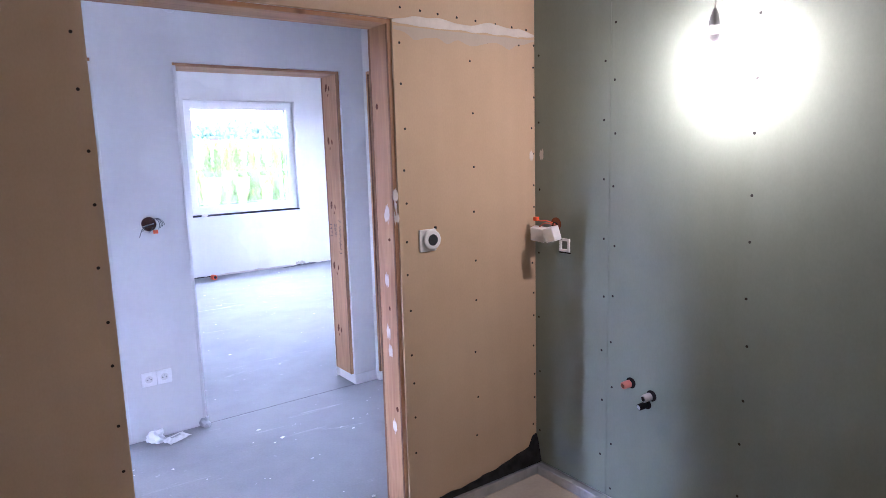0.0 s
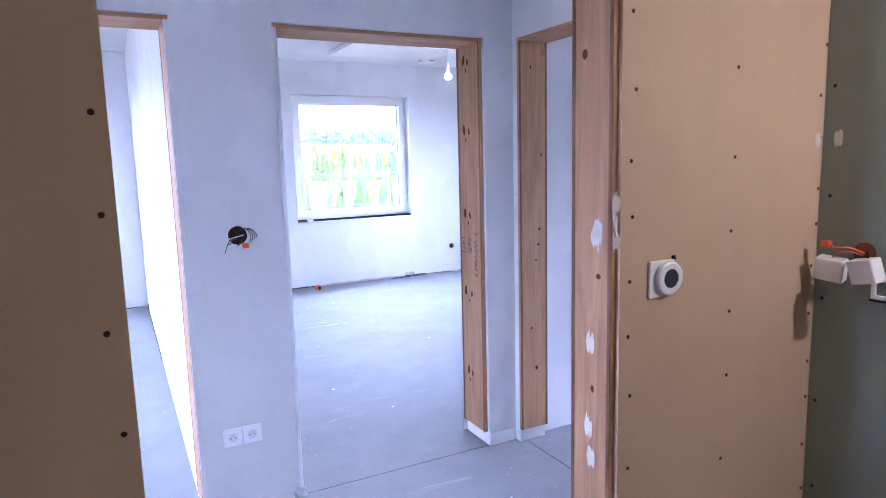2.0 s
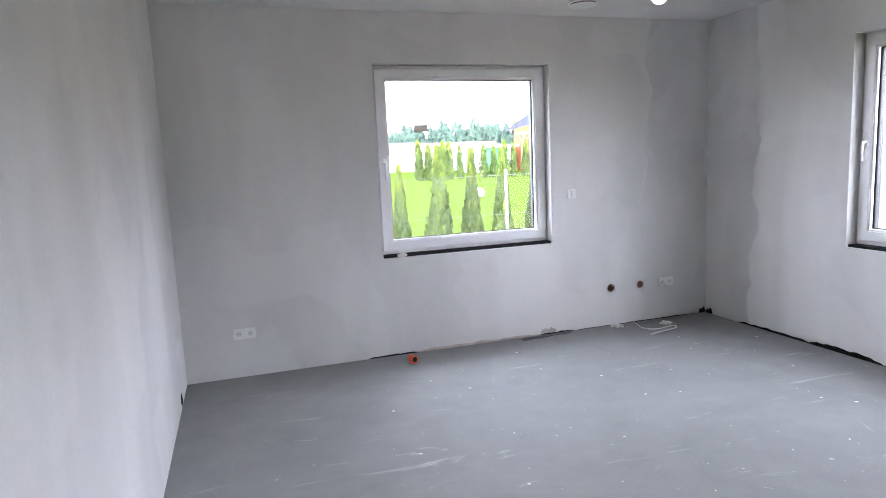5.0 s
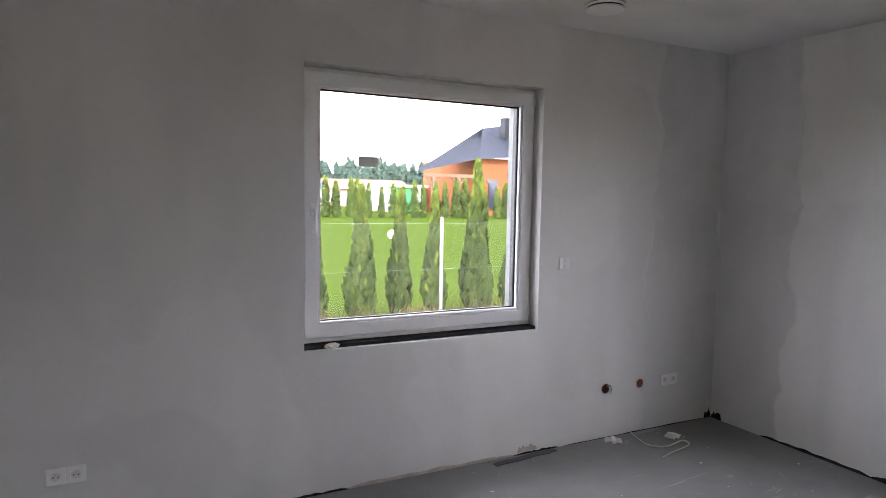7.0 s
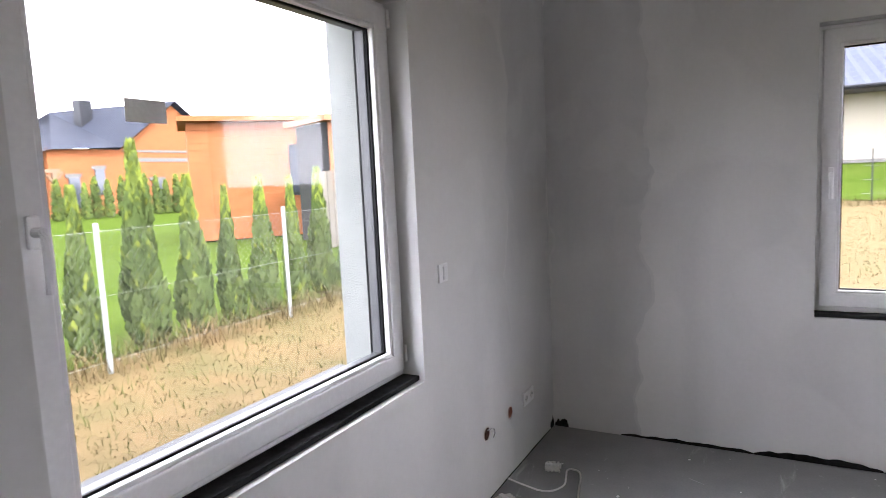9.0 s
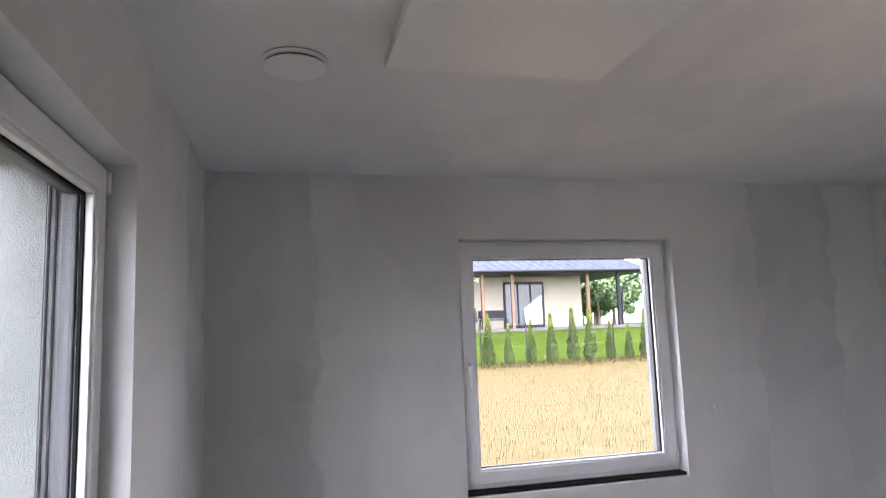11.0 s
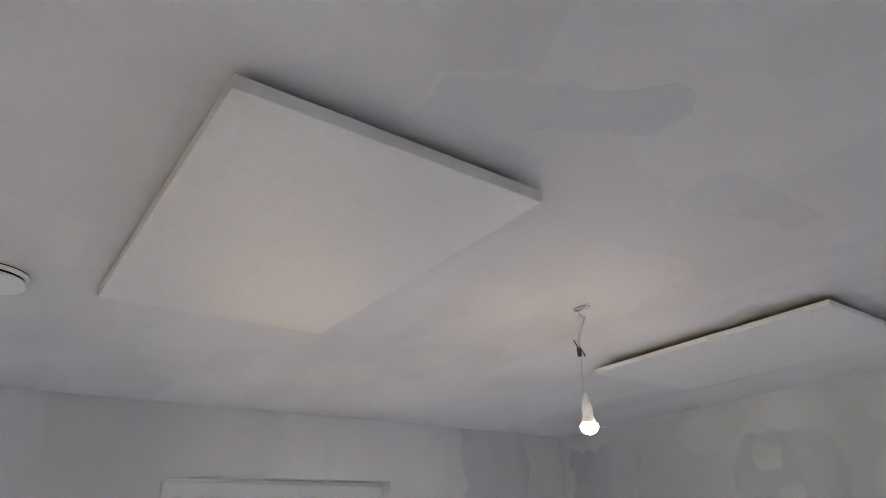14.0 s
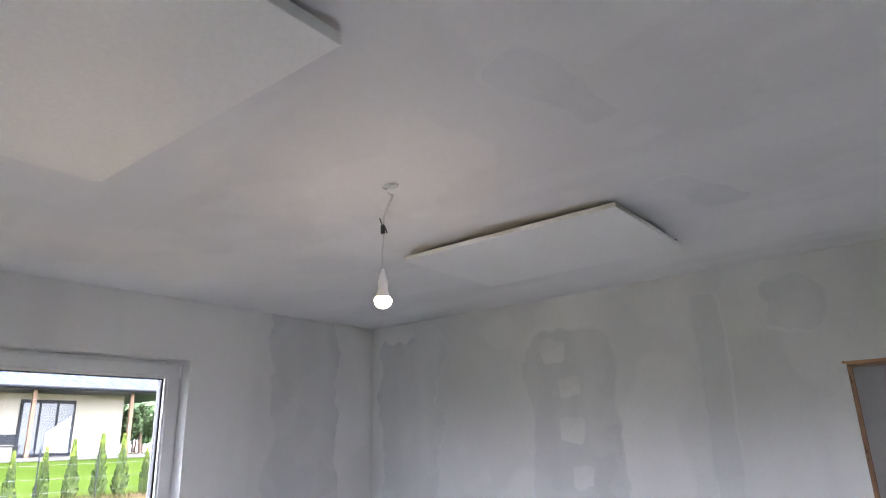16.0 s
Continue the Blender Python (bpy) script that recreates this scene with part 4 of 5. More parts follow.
gap((2.10, ROOM_Y1, 0.001), (2.52, ROOM_Y1, 0.001), 0.016, 1, (0, -1, 0))
gap((3.60, ROOM_Y1, 0.001), (3.95, ROOM_Y1, 0.001), 0.014, 2, (0, -1, 0))
gap((4.0, ROOM_Y1, 0.001), (5.3, ROOM_Y1, 0.001), 0.007, 4, (0, -1, 0))
gap((5.30, ROOM_Y1, 0.001), (5.369, ROOM_Y1, 0.001), 0.075, 6, (0, -1, 0))
gap((ROOM_X1, 8.37, 0.001), (ROOM_X1, 8.28, 0.001), 0.06, 7, (-1, 0, 0))
gap((ROOM_X1, 7.95, 0.001), (ROOM_X1, 7.20, 0.001), 0.022, 8, (-1, 0, 0))
gap((ROOM_X1, 7.22, 0.001), (ROOM_X1, 6.62, 0.001), 0.045, 9, (-1, 0, 0))
gap((ROOM_X1, 6.62, 0.001), (ROOM_X1, 5.6, 0.001), 0.022, 10, (-1, 0, 0))
gap((ROOM_X1, 5.05, 0.001), (ROOM_X1, 4.3, 0.001), 0.02, 11, (-1, 0, 0))
gap((-1.5, ROOM_Y1, 0.001), (0.55, ROOM_Y1, 0.001), 0.020, 12, (0, -1, 0))
gap((3.35, HALL_Y1, 0.001), (3.62, HALL_Y1, 0.001), 0.045, 14, (0, -1, 0))
gap((ROOM_X0, 7.95, 0.02), (ROOM_X0, 7.86, 0.02), 0.10, 15, (1, 0, 0))
gap((0.57, 8.36, 0.001), (0.57, 8.05, 0.001), 0.07, 16, (-1, 0, 0))
gap((0.57, 7.9, 0.001), (0.57, 6.2, 0.001), 0.02, 17, (-1, 0, 0))
M_CHIP = pbr("chipped_render", (0.42, 0.37, 0.31), (0.56, 0.51, 0.45), 14, 0.9, bump=0.5)
for p0, p1, h, s, nv in (((2.5, ROOM_Y1, 0.001), (3.6, ROOM_Y1, 0.001), 0.028, 21, (0, -1, 0)), ((3.63, ROOM_Y1, 0.014), (3.78, ROOM_Y1, 0.014), 0.05, 22, (0, -1, 0)),
                         ((ROOM_X1, 6.45, 0.02), (ROOM_X1, 5.4, 0.02), 0.04, 23, (-1, 0, 0)), ((-1.4, ROOM_Y1, 0.014), (-0.1, ROOM_Y1, 0.014), 0.03, 25, (0, -1, 0))):
    solid("chipped_plaster", ragged_strip(p0, p1, 0, h, 0.003, s, nv, True), M_CHIP, "beige chipped render at the wall foot", "chipped plaster", "structure")

foam = bmesh.new()
bmesh.ops.create_icosphere(foam, subdivisions=3, radius=1)
for v in foam.verts:
    k = 1 + 0.45 * noise.noise(v.co * 2.1)
    v.co = Vector((v.co.x * 0.038 * k, v.co.y * 0.02 * k, v.co.z * 0.017 * k))
solid("foam_blob", foam, M_PUTTY, "blob of dried pale mounting foam under the window", "foam", m=pose(2.425, 8.392, 0.813))

cap = thing("orange_cap", "orange plastic pipe cap lying on the floor", "pipe cap", pose(2.396, 8.13, 0.034, 0, 0, 20))
part("shell", cyl((0, -0.03, 0), (0, 1, 0), 0.034, 0.045, 0.031, 24, bevel=0.004), M_ORANGE, cap)
part("flange", cyl((0, 0.0155, 0), (0, 1, 0), 0.034, 0.006, seg=24), M_ORANGE, cap)
part("bore", cyl((0, -0.0315, 0), (0, 1, 0), 0.021, 0.0012, seg=20), M_RUBBER, cap)


def cable_tie_bundle(m, seed, label):
    c = thing("cable_bundle", label, "cable", m)
    r = random.Random(seed)
    for k in range(4):
        y = k * 0.02
        part("loop", tube([(-0.06, y, 0.008), (-0.02, y + 0.01, 0.016), (0.04, y + r.uniform(-0.01, 0.01), 0.014), (0.055, y + 0.012, 0.008), (0.0, y + 0.018, 0.010), (-0.05, y + 0.012, 0.008)], 0.0055, 8), M_WIRE_W, c)
    part("sleeve", box(-0.012, 0.012, -0.008, 0.080, 0.002, 0.024, 0.003), M_PLASTIC, c)


cable_tie_bundle(pose(4.33, 8.27, 0, 0, 0, -35), 1, "white coiled cable end on the screed beside the wall")
cable_tie_bundle(pose(4.80, 8.16, 0, 0, 0, 15), 2, "white coiled cable end lying on the screed")
loose = thing("loose_cable", "white loose cable snaking from the wall over the floor", "cable", pose(0, 0, 0))
part("cable", tube([(4.56, 8.37, 0.012), (4.54, 8.28, 0.005), (4.50, 8.14, 0.005), (4.60, 8.07, 0.005), (4.72, 8.10, 0.005), (4.80, 8.12, 0.006), (4.80, 8.05, 0.006), (4.72, 8.02, 0.005), (4.60, 8.0, 0.005), (4.45, 7.96, 0.005)], 0.0048, 8), M_WIRE_W, loose)

lath = thing("felt_offcut", "dark grey felt strip lying along the wall foot", "felt strip", pose(3.66, 8.325, 0, 0, 0, 5))
bm = box(-0.24, 0.24, -0.022, 0.022, 0.0005, 0.007)
bmesh.ops.subdivide_edges(bm, edges=[e for e in bm.edges if e.calc_length() > 0.2], cuts=12)
for v in bm.verts:
    v.co.y += 0.010 * noise.noise((v.co.x * 9, 3, 0))
    v.co.z += 0.012 * max(0, noise.noise((v.co.x * 6, 7, 0)))
part("strip", bm, M_WIRE, lath)

# hall litter
leaf = thing("paper_leaflet", "crumpled white paper leaflet on the hall floor", "paper", pose(0.80, 3.52, 0, 0, 0, 25))
bm = bmesh.new()
bmesh.ops.create_grid(bm, x_segments=8, y_segments=6, size=0.5)
for v in bm.verts:
    v.co = Vector((v.co.x * 0.14, v.co.y * 0.09, 0.006 + 0.012 * abs(noise.noise((v.co.x * 4, v.co.y * 4, 1)))))
bmesh.ops.solidify(bm, geom=list(bm.faces), thickness=0.0012)
part("sheet", bm, M_PAPER, leaf)
part("print_bar", box(-0.03, 0.03, -0.012, 0.006, 0.0195, 0.0203), M_GREYPIPE, leaf)
bag = bmesh.new()
bmesh.ops.create_icosphere(bag, subdivisions=3, radius=0.045)
for v in bag.verts:
    v.co *= 1 + 0.8 * noise.noise(v.co * 38)
    v.co.z = max(-0.03, v.co.z * 0.75)
solid("plastic_bag", bag, M_PLASTIC, "small crumpled clear-white plastic bag on the floor", "plastic bag", m=pose(0.71, 3.555, 0.03))
bag = bmesh.new()
bmesh.ops.create_icosphere(bag, subdivisions=2, radius=0.03)
for v in bag.verts:
    v.co *= 1 + 0.9 * noise.noise(v.co * 50)
solid("crumpled_wrapper", bag, M_GREYPIPE, "crumpled grey wrapper at the door corner", "wrapper", m=pose(0.985, 3.585, 0.026))
for x0, x1 in ((2.0, 2.16),):
    solid("plinth_patch", box(x0, x1, HALL_Y1 - 0.006, HALL_Y1 - 0.0005, 0.0, 0.07, 0.002), M_PVC, "white plaster foot at the door corner", "plinth", "structure")
solid("threshold_joint", box(D1[0], D1[1], 3.612, 3.618, 0.0003, 0.0012), M_WIRE, "dark floor joint across the doorway", "floor joint", "structure")
solid("threshold_joint_2", box(2.20, 2.206, 2.55, 3.55, 0.0003, 0.0012), M_WIRE, "dark floor joint across the doorway", "floor joint", "structure")

# flecks of plaster and grit on the screed
verts, faces = [], []
rf = random.Random(11)
for k in range(430):
    if k < 280:
        x, y = rf.uniform(0.8, 5.3), rf.uniform(3.0, 8.3)
    elif k < 360:
        x, y = rf.uniform(-0.3, 2.1), rf.uniform(2.2, 3.6)
    else:
        x, y = rf.uniform(-1.5, 0.5), rf.uniform(3.9, 8.3)
    if y > 3.5 and y < 3.9:
        continue
    s, a = rf.choice((0.0025, 0.003, 0.004, 0.005, 0.009)) * rf.uniform(0.6, 1.3), rf.uniform(0, 6.28)
    i = len(verts)
    for j in range(4):
        q = a + j * 1.571 + rf.uniform(-0.3, 0.3)
        verts.append((x + s * math.cos(q) * (1.6 if j % 2 else 1), y + s * math.sin(q), 0.0006))
    verts.append((x, y, 0.001 + s * 0.45))
    faces += [(i + j, i + (j + 1) % 4, i + 4) for j in range(4)]
me = bpy.data.meshes.new("plaster_flecks")
me.from_pydata(verts, [], faces)
me.materials.append(M_PAPER)
verts2, faces2 = [], []
for k in range(34):
    x, y, a, ln = rf.uniform(0.9, 5.2), rf.uniform(3.95, 8.1), rf.gauss(0.25, 0.5), rf.choice((0.012, 0.02, 0.03, 0.05, 0.08))
    w, i = rf.uniform(0.0015, 0.004), len(verts2)
    for q in range(6):
        u = (q // 2 - 1) * ln
        side = (1 if q % 2 else -1) * w * (1.0 if q in (2, 3) else 0.25)
        verts2.append((x + u * math.cos(a) - side * math.sin(a), y + u * math.sin(a) + side * math.cos(a) + 0.1 * u * u, 0.0006))
    faces2 += [(i, i + 2, i + 3, i + 1), (i + 2, i + 4, i + 5, i + 3)]
me2 = bpy.data.meshes.new("plaster_scuffs")
me2.from_pydata(verts2, [], faces2)
me2.materials.append(M_CHALK)
tagged(new("plaster_scuffs", me2), "chalky scuff marks scratched over the screed", "scuffs", kind="stuff")
tagged(new("plaster_flecks", me), "white plaster flecks scattered over the screed", "debris", kind="stuff")


# pencil marks on the pine jamb of the doorway, written down the board
def pencil_text(body, x, y, z, size):
    cu = bpy.data.curves.new("pencil_note", "FONT")
    cu.body, cu.size = body, size
    tmp = bpy.data.objects.new("tmp_note", cu)
    scene.collection.objects.link(tmp)
    me = bpy.data.meshes.new_from_object(tmp.evaluated_get(bpy.context.evaluated_depsgraph_get()))
    bpy.data.objects.remove(tmp)
    me.materials.clear()
    me.materials.append(M_PENCIL)
    ob = new("pencil_note", me)
    ob.matrix_basis = Matrix.Translation((x, y, z)) @ Matrix(((0, 0, -1, 0), (0, -1, 0, 0), (-1, 0, 0, 0), (0, 0, 0, 1)))
    tagged(ob, "pencil note written down a pine jamb", "writing", kind="structure")


pencil_text("269:", 1.9785, 3.765, 1.105, 0.055)
pencil_text("1471.", 1.9785, 3.83, 1.105, 0.05)
pencil_text("7-WPW-13", 1.9785, 3.705, 1.135, 0.05)


# ---- outside ----
def rise(x, y):
    """Height of the land: level by the house, climbing towards the eastern neighbour."""
    k = min(1.0, max(0.0, (x - 16.0) / 15.0)) ** 2.3 * 1.62
    f = min(1.0, max(0.0, 1 - (y - 9.0) / 9.0))
    return -0.05 + k * f * f * (3 - 2 * f)


def sheet(x0, x1, y0, y1, nx, ny, lift):
    bm = bmesh.new()
    g = [[bm.verts.new((x0 + (x1 - x0) * i / nx, y0 + (y1 - y0) * j / ny, 0)) for j in range(ny + 1)] for i in range(nx + 1)]
    for r in g:
        for v in r:
            v.co.z = rise(v.co.x, v.co.y) + lift
    for i in range(nx):
        for j in range(ny):
            bm.faces.new((g[i][j], g[i + 1][j], g[i + 1][j + 1], g[i][j + 1]))
    return bm


bm = sheet(-60, 90, -60, 110, 75, 85, -0.02)
solid("ground", bm, M_GROUND, "mown dry yellow grass around the house", "ground", "structure")
bm = bmesh.new()
ring = [bm.verts.new((900 * math.cos(k * 0.2618), 900 * math.sin(k * 0.2618), -0.4)) for k in range(24)]
bm.faces.new(ring)
solid("ground_far", bm, M_LAWN, "distant green fields to the horizon", "ground", "structure")
solid("lawn_north", sheet(-40, 60, 13.1, 90, 50, 38, 0.0), M_LAWN, "bright green mown lawn behind a wire fence", "lawn", "structure")
solid("lawn_east", sheet(24.3, 60, -40, 11, 24, 34, 0.012), M_LAWN, "green lawn sloping up to a house", "lawn", "structure")


def blades(name, label, spots, seed, h0, h1, material, lean=(0.2, 1.3)):
    """Tufts of thin bent blades; spots are (x0, x1, y0, y1, count)."""
    r, verts, faces = random.Random(seed), [], []
    for x0, x1, y0, y1, count in spots:
        for _ in range(count):
            x, y = r.uniform(x0, x1), r.uniform(y0, y1)
            h, a, b = r.uniform(h0, h1), r.uniform(0, 6.28), r.uniform(*lean)
            w = 0.0025 + 0.008 * h
            dx, dy, lx, ly = math.cos(a) * w, math.sin(a) * w, -math.sin(a) * h * b, math.cos(a) * h * b
            z, i = rise(x, y) - 0.03, len(verts)
            mx, my, mz = x + lx * 0.35, y + ly * 0.35, z + h * 0.65
            verts += [(x - dx, y - dy, z), (x + dx, y + dy, z), (mx + dx * 0.8, my + dy * 0.8, mz), (mx - dx * 0.8, my - dy * 0.8, mz), (x + lx, y + ly, z + h)]
            faces += [(i, i + 1, i + 2, i + 3), (i + 3, i + 2, i + 4)]
    me = bpy.data.meshes.new(name)
    me.from_pydata(verts, [], faces)
    me.materials.append(material)
    return tagged(new(name, me), label, "grass", kind="stuff")


blades("dry_grass", "straw-coloured cut grass lying in swathes", [(-3, 16, 9.2, 12.9, 30000), (6.5, 23.9, -7, 9, 42000)], 3, 0.025, 0.065, M_STRAW, (1.0, 3.6))
blades("tall_grass", "tall dry grass along the wire fence", [(-6, 20, 12.45, 13.2, 5200), (23.2, 24.0, -8, 6, 2200)], 4, 0.10, 0.32, M_STRAW)
blades("green_grass", "green grass tufts between the straw", [(-3, 20, 9.0, 13.0, 5000), (6.5, 23.9, -7, 9, 12000)], 5, 0.03, 0.11, M_LAWN)


# thuja: many small upright sprays on a tapered, uneven cone
def thuja_meshes(seed, sprays, column=False):
    r = random.Random(seed)
    dark, tips = ([], []), ([], [])
    for k in range(sprays):
        t = r.random() ** 1.25
        z = 0.03 + 0.95 * t
        prof = ((1 - t) ** 0.6 * 0.11 if column else (0.10 * (1 - t) ** 0.5 + 0.90 * (1 - t) ** 1.2) * 0.122) * min(1.0, 0.64 + 2.2 * t)
        a = r.uniform(0, 6.2832)
        rad = prof * (0.55 + 0.5 * r.random()) * (1 + 0.18 * math.sin(a * 3 + seed + t * 9))
        x, y = rad * math.cos(a), rad * math.sin(a)
        w, h = 0.013 + 0.012 * r.random(), 0.045 + 0.04 * r.random()
        ta = a + r.uniform(-0.9, 0.9)
        dx, dy = -math.sin(ta) * w, math.cos(ta) * w
        ox, oy = math.cos(a) * h * 0.30, math.sin(a) * h * 0.30
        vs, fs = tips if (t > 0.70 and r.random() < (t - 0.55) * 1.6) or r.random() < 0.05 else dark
        i = len(vs)
        vs += [(x, y, z - h * 0.4), (x + dx + ox * 0.5, y + dy + oy * 0.5, z + h * 0.1), (x + ox, y + oy, z + h * 0.75), (x - dx + ox * 0.5, y - dy + oy * 0.5, z + h * 0.1)]
        fs += [(i, i + 1, i + 2), (i, i + 2, i + 3)]
    out = []
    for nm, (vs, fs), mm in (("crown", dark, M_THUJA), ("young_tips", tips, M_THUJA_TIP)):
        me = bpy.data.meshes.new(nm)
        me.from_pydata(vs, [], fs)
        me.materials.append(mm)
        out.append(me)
    return out


def thuja(seed, sprays, label, group, m, column=False):
    t = thing("thuja_tree", label, "tree", m, group)
    part("trunk", cyl((0, 0, -0.03), (0, 0, 1), 0.022, 0.75, 0.006, 8), M_BARK, t)
    for me in thuja_meshes(seed, sprays, column):
        ob = tagged(new(me.name, me), kind="stuff")
        ob.parent = t
    return t


def scaled(x, y, h, wide, turn):
    return Matrix.Translation((x, y, rise(x, y))) @ Matrix.Rotation(turn, 4, "Z") @ Matrix.Diagonal((h * wide, h * wide, h, 1))


rt = random.Random(8)
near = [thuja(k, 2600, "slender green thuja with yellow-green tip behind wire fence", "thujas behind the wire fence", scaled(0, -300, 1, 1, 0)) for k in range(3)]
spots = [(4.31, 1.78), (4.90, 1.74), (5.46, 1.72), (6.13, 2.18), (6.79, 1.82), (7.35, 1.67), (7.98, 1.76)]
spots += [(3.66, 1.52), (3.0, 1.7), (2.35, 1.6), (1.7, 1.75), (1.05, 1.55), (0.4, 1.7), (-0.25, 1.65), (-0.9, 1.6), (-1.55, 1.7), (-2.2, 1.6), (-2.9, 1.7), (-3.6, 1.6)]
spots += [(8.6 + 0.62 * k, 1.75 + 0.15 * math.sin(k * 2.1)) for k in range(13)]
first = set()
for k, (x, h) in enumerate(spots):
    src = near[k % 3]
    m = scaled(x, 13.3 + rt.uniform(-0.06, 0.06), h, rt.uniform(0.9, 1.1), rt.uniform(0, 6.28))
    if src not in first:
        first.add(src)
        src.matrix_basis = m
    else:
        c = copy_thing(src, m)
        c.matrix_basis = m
small = thuja(7, 1100, "small green thuja on the neighbour's boundary", "thujas before the cream house", scaled(24.0, 0.868, 1.85, 1.15, 0))
for k, (y, h) in enumerate([(0.09, 1.5), (-0.80, 1.6), (-1.60, 1.82), (-2.46, 1.97), (-3.17, 1.96), (-4.0, 1.5), (-4.79, 1.4), (-5.51, 1.9), (1.7, 1.7), (2.5, 1.8), (3.3, 1.6), (-6.3, 1.6), (-7.1, 1.8)]):
    m = scaled(24.0, y, h, 1.15, k * 1.3)
    copy_thing(small, m).matrix_basis = m
far = thuja(9, 650, "dark green thuja in a long far hedge row", "thujas in the far hedge", scaled(18, 54, 2.6, 1.3, 0), True)
for k in range(1, 46):
    m = scaled(14 + k * 0.82 + rt.uniform(-0.15, 0.15), 51 - k * 0.16 + rt.uniform(-0.2, 0.2), rt.uniform(2.2, 3.1), rt.uniform(1.2, 1.5), rt.uniform(0, 6.28))
    copy_thing(far, m).matrix_basis = m

# chain-link fence and its posts
fence = thing("wire_fence", "galvanised chain-link fence along the garden edge", "fence", pose(0, 12.68, 0))
verts, faces = [], []
X0, X1, Z0, Z1, STEP, R = -8.0, 20.0, 0.0, 1.28, 0.085, 0.0006
n = int((X1 - X0 + 2) / STEP)
for k in range(n):
    for sgn in (1, -1):
        xa = X0 - 1 + k * STEP
        xb = xa + sgn * (Z1 - Z0)
        i = len(verts)
        for x, z in ((xa, Z0), (xb, Z1)):
            verts += [(x - R, 0, z), (x + R, -R, z), (x + R, R, z)]
        faces += [(i, i + 1, i + 4, i + 3), (i + 1, i + 2, i + 5, i + 4), (i + 2, i, i + 3, i + 5)]
me = bpy.data.meshes.new("wire_mesh")
me.from_pydata(verts, [], faces)
me.materials.append(M_FENCE)
new("wire_mesh", me).parent = fence
for z in (0.04, 0.66, 1.27):
    part("tension_wire", box(X0, X1, -0.003, -0.0005, z - 0.0015, z + 0.0015), M_FENCE, fence)
for k in range(-5, 6):
    x = 5.22 + 2.5 * k
    p = part("post", cyl((x, -0.03, -0.1), (0, 0, 1), 0.024, 1.44, seg=14), M_FENCE, fence)
    part("cap", cyl((x, -0.03, 1.34), (0, 0, 1), 0.026, 0.012, 0.015, 14), M_FENCE, p)
fence2 = thing("boundary_fence", "dark thin wire fence before the cream house", "fence", pose(23.7, 0, 0))
for k in range(8):
    y = -7.5 + k * 1.75
    part("post", cyl((0, y, rise(23.7, y) - 0.1), (0, 0, 1), 0.02, 1.7, seg=10), M_ANTHRACITE, fence2)
for z in (0.4, 0.8, 1.2, 1.6):
    part("line_wire", box(-0.003, 0.003, -8, 5, rise(23.7, -1) + z - 0.1, rise(23.7, -1) + z - 0.095), M_FENCE, fence2)


# ---- cream house to the east, with a porch ----
def tile_roof(points_uv, origin, u, v, nu, nv, wave):
    """A pantile sheet spanned by u along the eave and v up the slope, clipped to a left and right edge by points_uv(v) -> (u0, u1)."""
    bm = bmesh.new()
    o, u, v = Vector(origin), Vector(u), Vector(v)
    nrm = u.cross(v).normalized()
    rows = []
    for j in range(nv * 3 + 1):
        s, ph = j / (nv * 3), j % 3
        a, b = points_uv(s)
        lift = (0.035, 0.02, 0.0)[ph]
        rows.append([bm.verts.new(o + u * (a + (b - a) * i / nu) + v * s + nrm * (lift + wave * math.cos(i * 1.571))) for i in range(nu + 1)])
    for a, b in zip(rows, rows[1:]):
        for i in range(nu):
            bm.faces.new((a[i], a[i + 1], b[i + 1], b[i]))
    for f in bm.faces:
        f.smooth = False
    return bm


H2 = thing("cream_house", "cream rendered bungalow with blue-grey tiled roof and porch", "house", pose(31, 0, 1.62))
part("wall", box(1.6, 12, -7.12, 8, -0.6, 2.65), M_CREAM, H2)
part("gable_porch_floor", box(-0.4, 12, -9.6, 8.4, -0.16, -0.02), M_CONCRETE, H2, "grey paved terrace")
part("roof", tile_roof(lambda s: (0.0 + 0.36 * s * 0.55, 1.0), (-0.5, -9.9, 2.78), (0, 18.7, 0), (5.4, 0, 2.9), 150, 13, 0.035), M_TILE, H2)
part("roof_back", box(4.9, 12.6, -7.5, 8.8, 2.7, 5.2), M_TILE, H2)
hip = bmesh.new()
hv = [hip.verts.new(p) for p in ((-0.5, -9.9, 2.78), (12.5, -9.9, 2.78), (4.9, -6.2, 5.68))]
hip.faces.new(hv)
part("roof_hip", hip, M_TILE, H2)
part("soffit", box(-0.45, 12, -9.85, 8.8, 2.62, 2.72), M_ANTHRACITE, H2)
part("gutter", tube([(-0.56, -9.95, 2.72), (-0.56, 8.8, 2.72)], 0.07, 10), M_ANTHRACITE, H2)
for y in (-1.18, -2.70, -6.70, -8.40):
    post = part("porch_post", box(-0.075, 0.075, y - 0.075, y + 0.075, -0.02, 2.62, 0.01), M_ANTHRACITE if y < -8 else M_OAK, H2)
part("down_pipe", tube([(-0.5, -9.8, 2.7), (-0.2, -9.2, 2.3), (0.0, -8.6, 2.1), (0.0, -8.55, 0)], 0.045, 8), M_ANTHRACITE, H2)
dr = part("patio_door", box(1.52, 1.598, -4.97, -2.77, 0.0, 2.35), M_ANTHRACITE, H2, "anthracite glazed patio door")
for y in (-4.87, -4.17, -3.47):
    part("pane", box(1.50, 1.518, y, y + 0.6, 0.12, 2.2), M_DARKGLASS, dr)
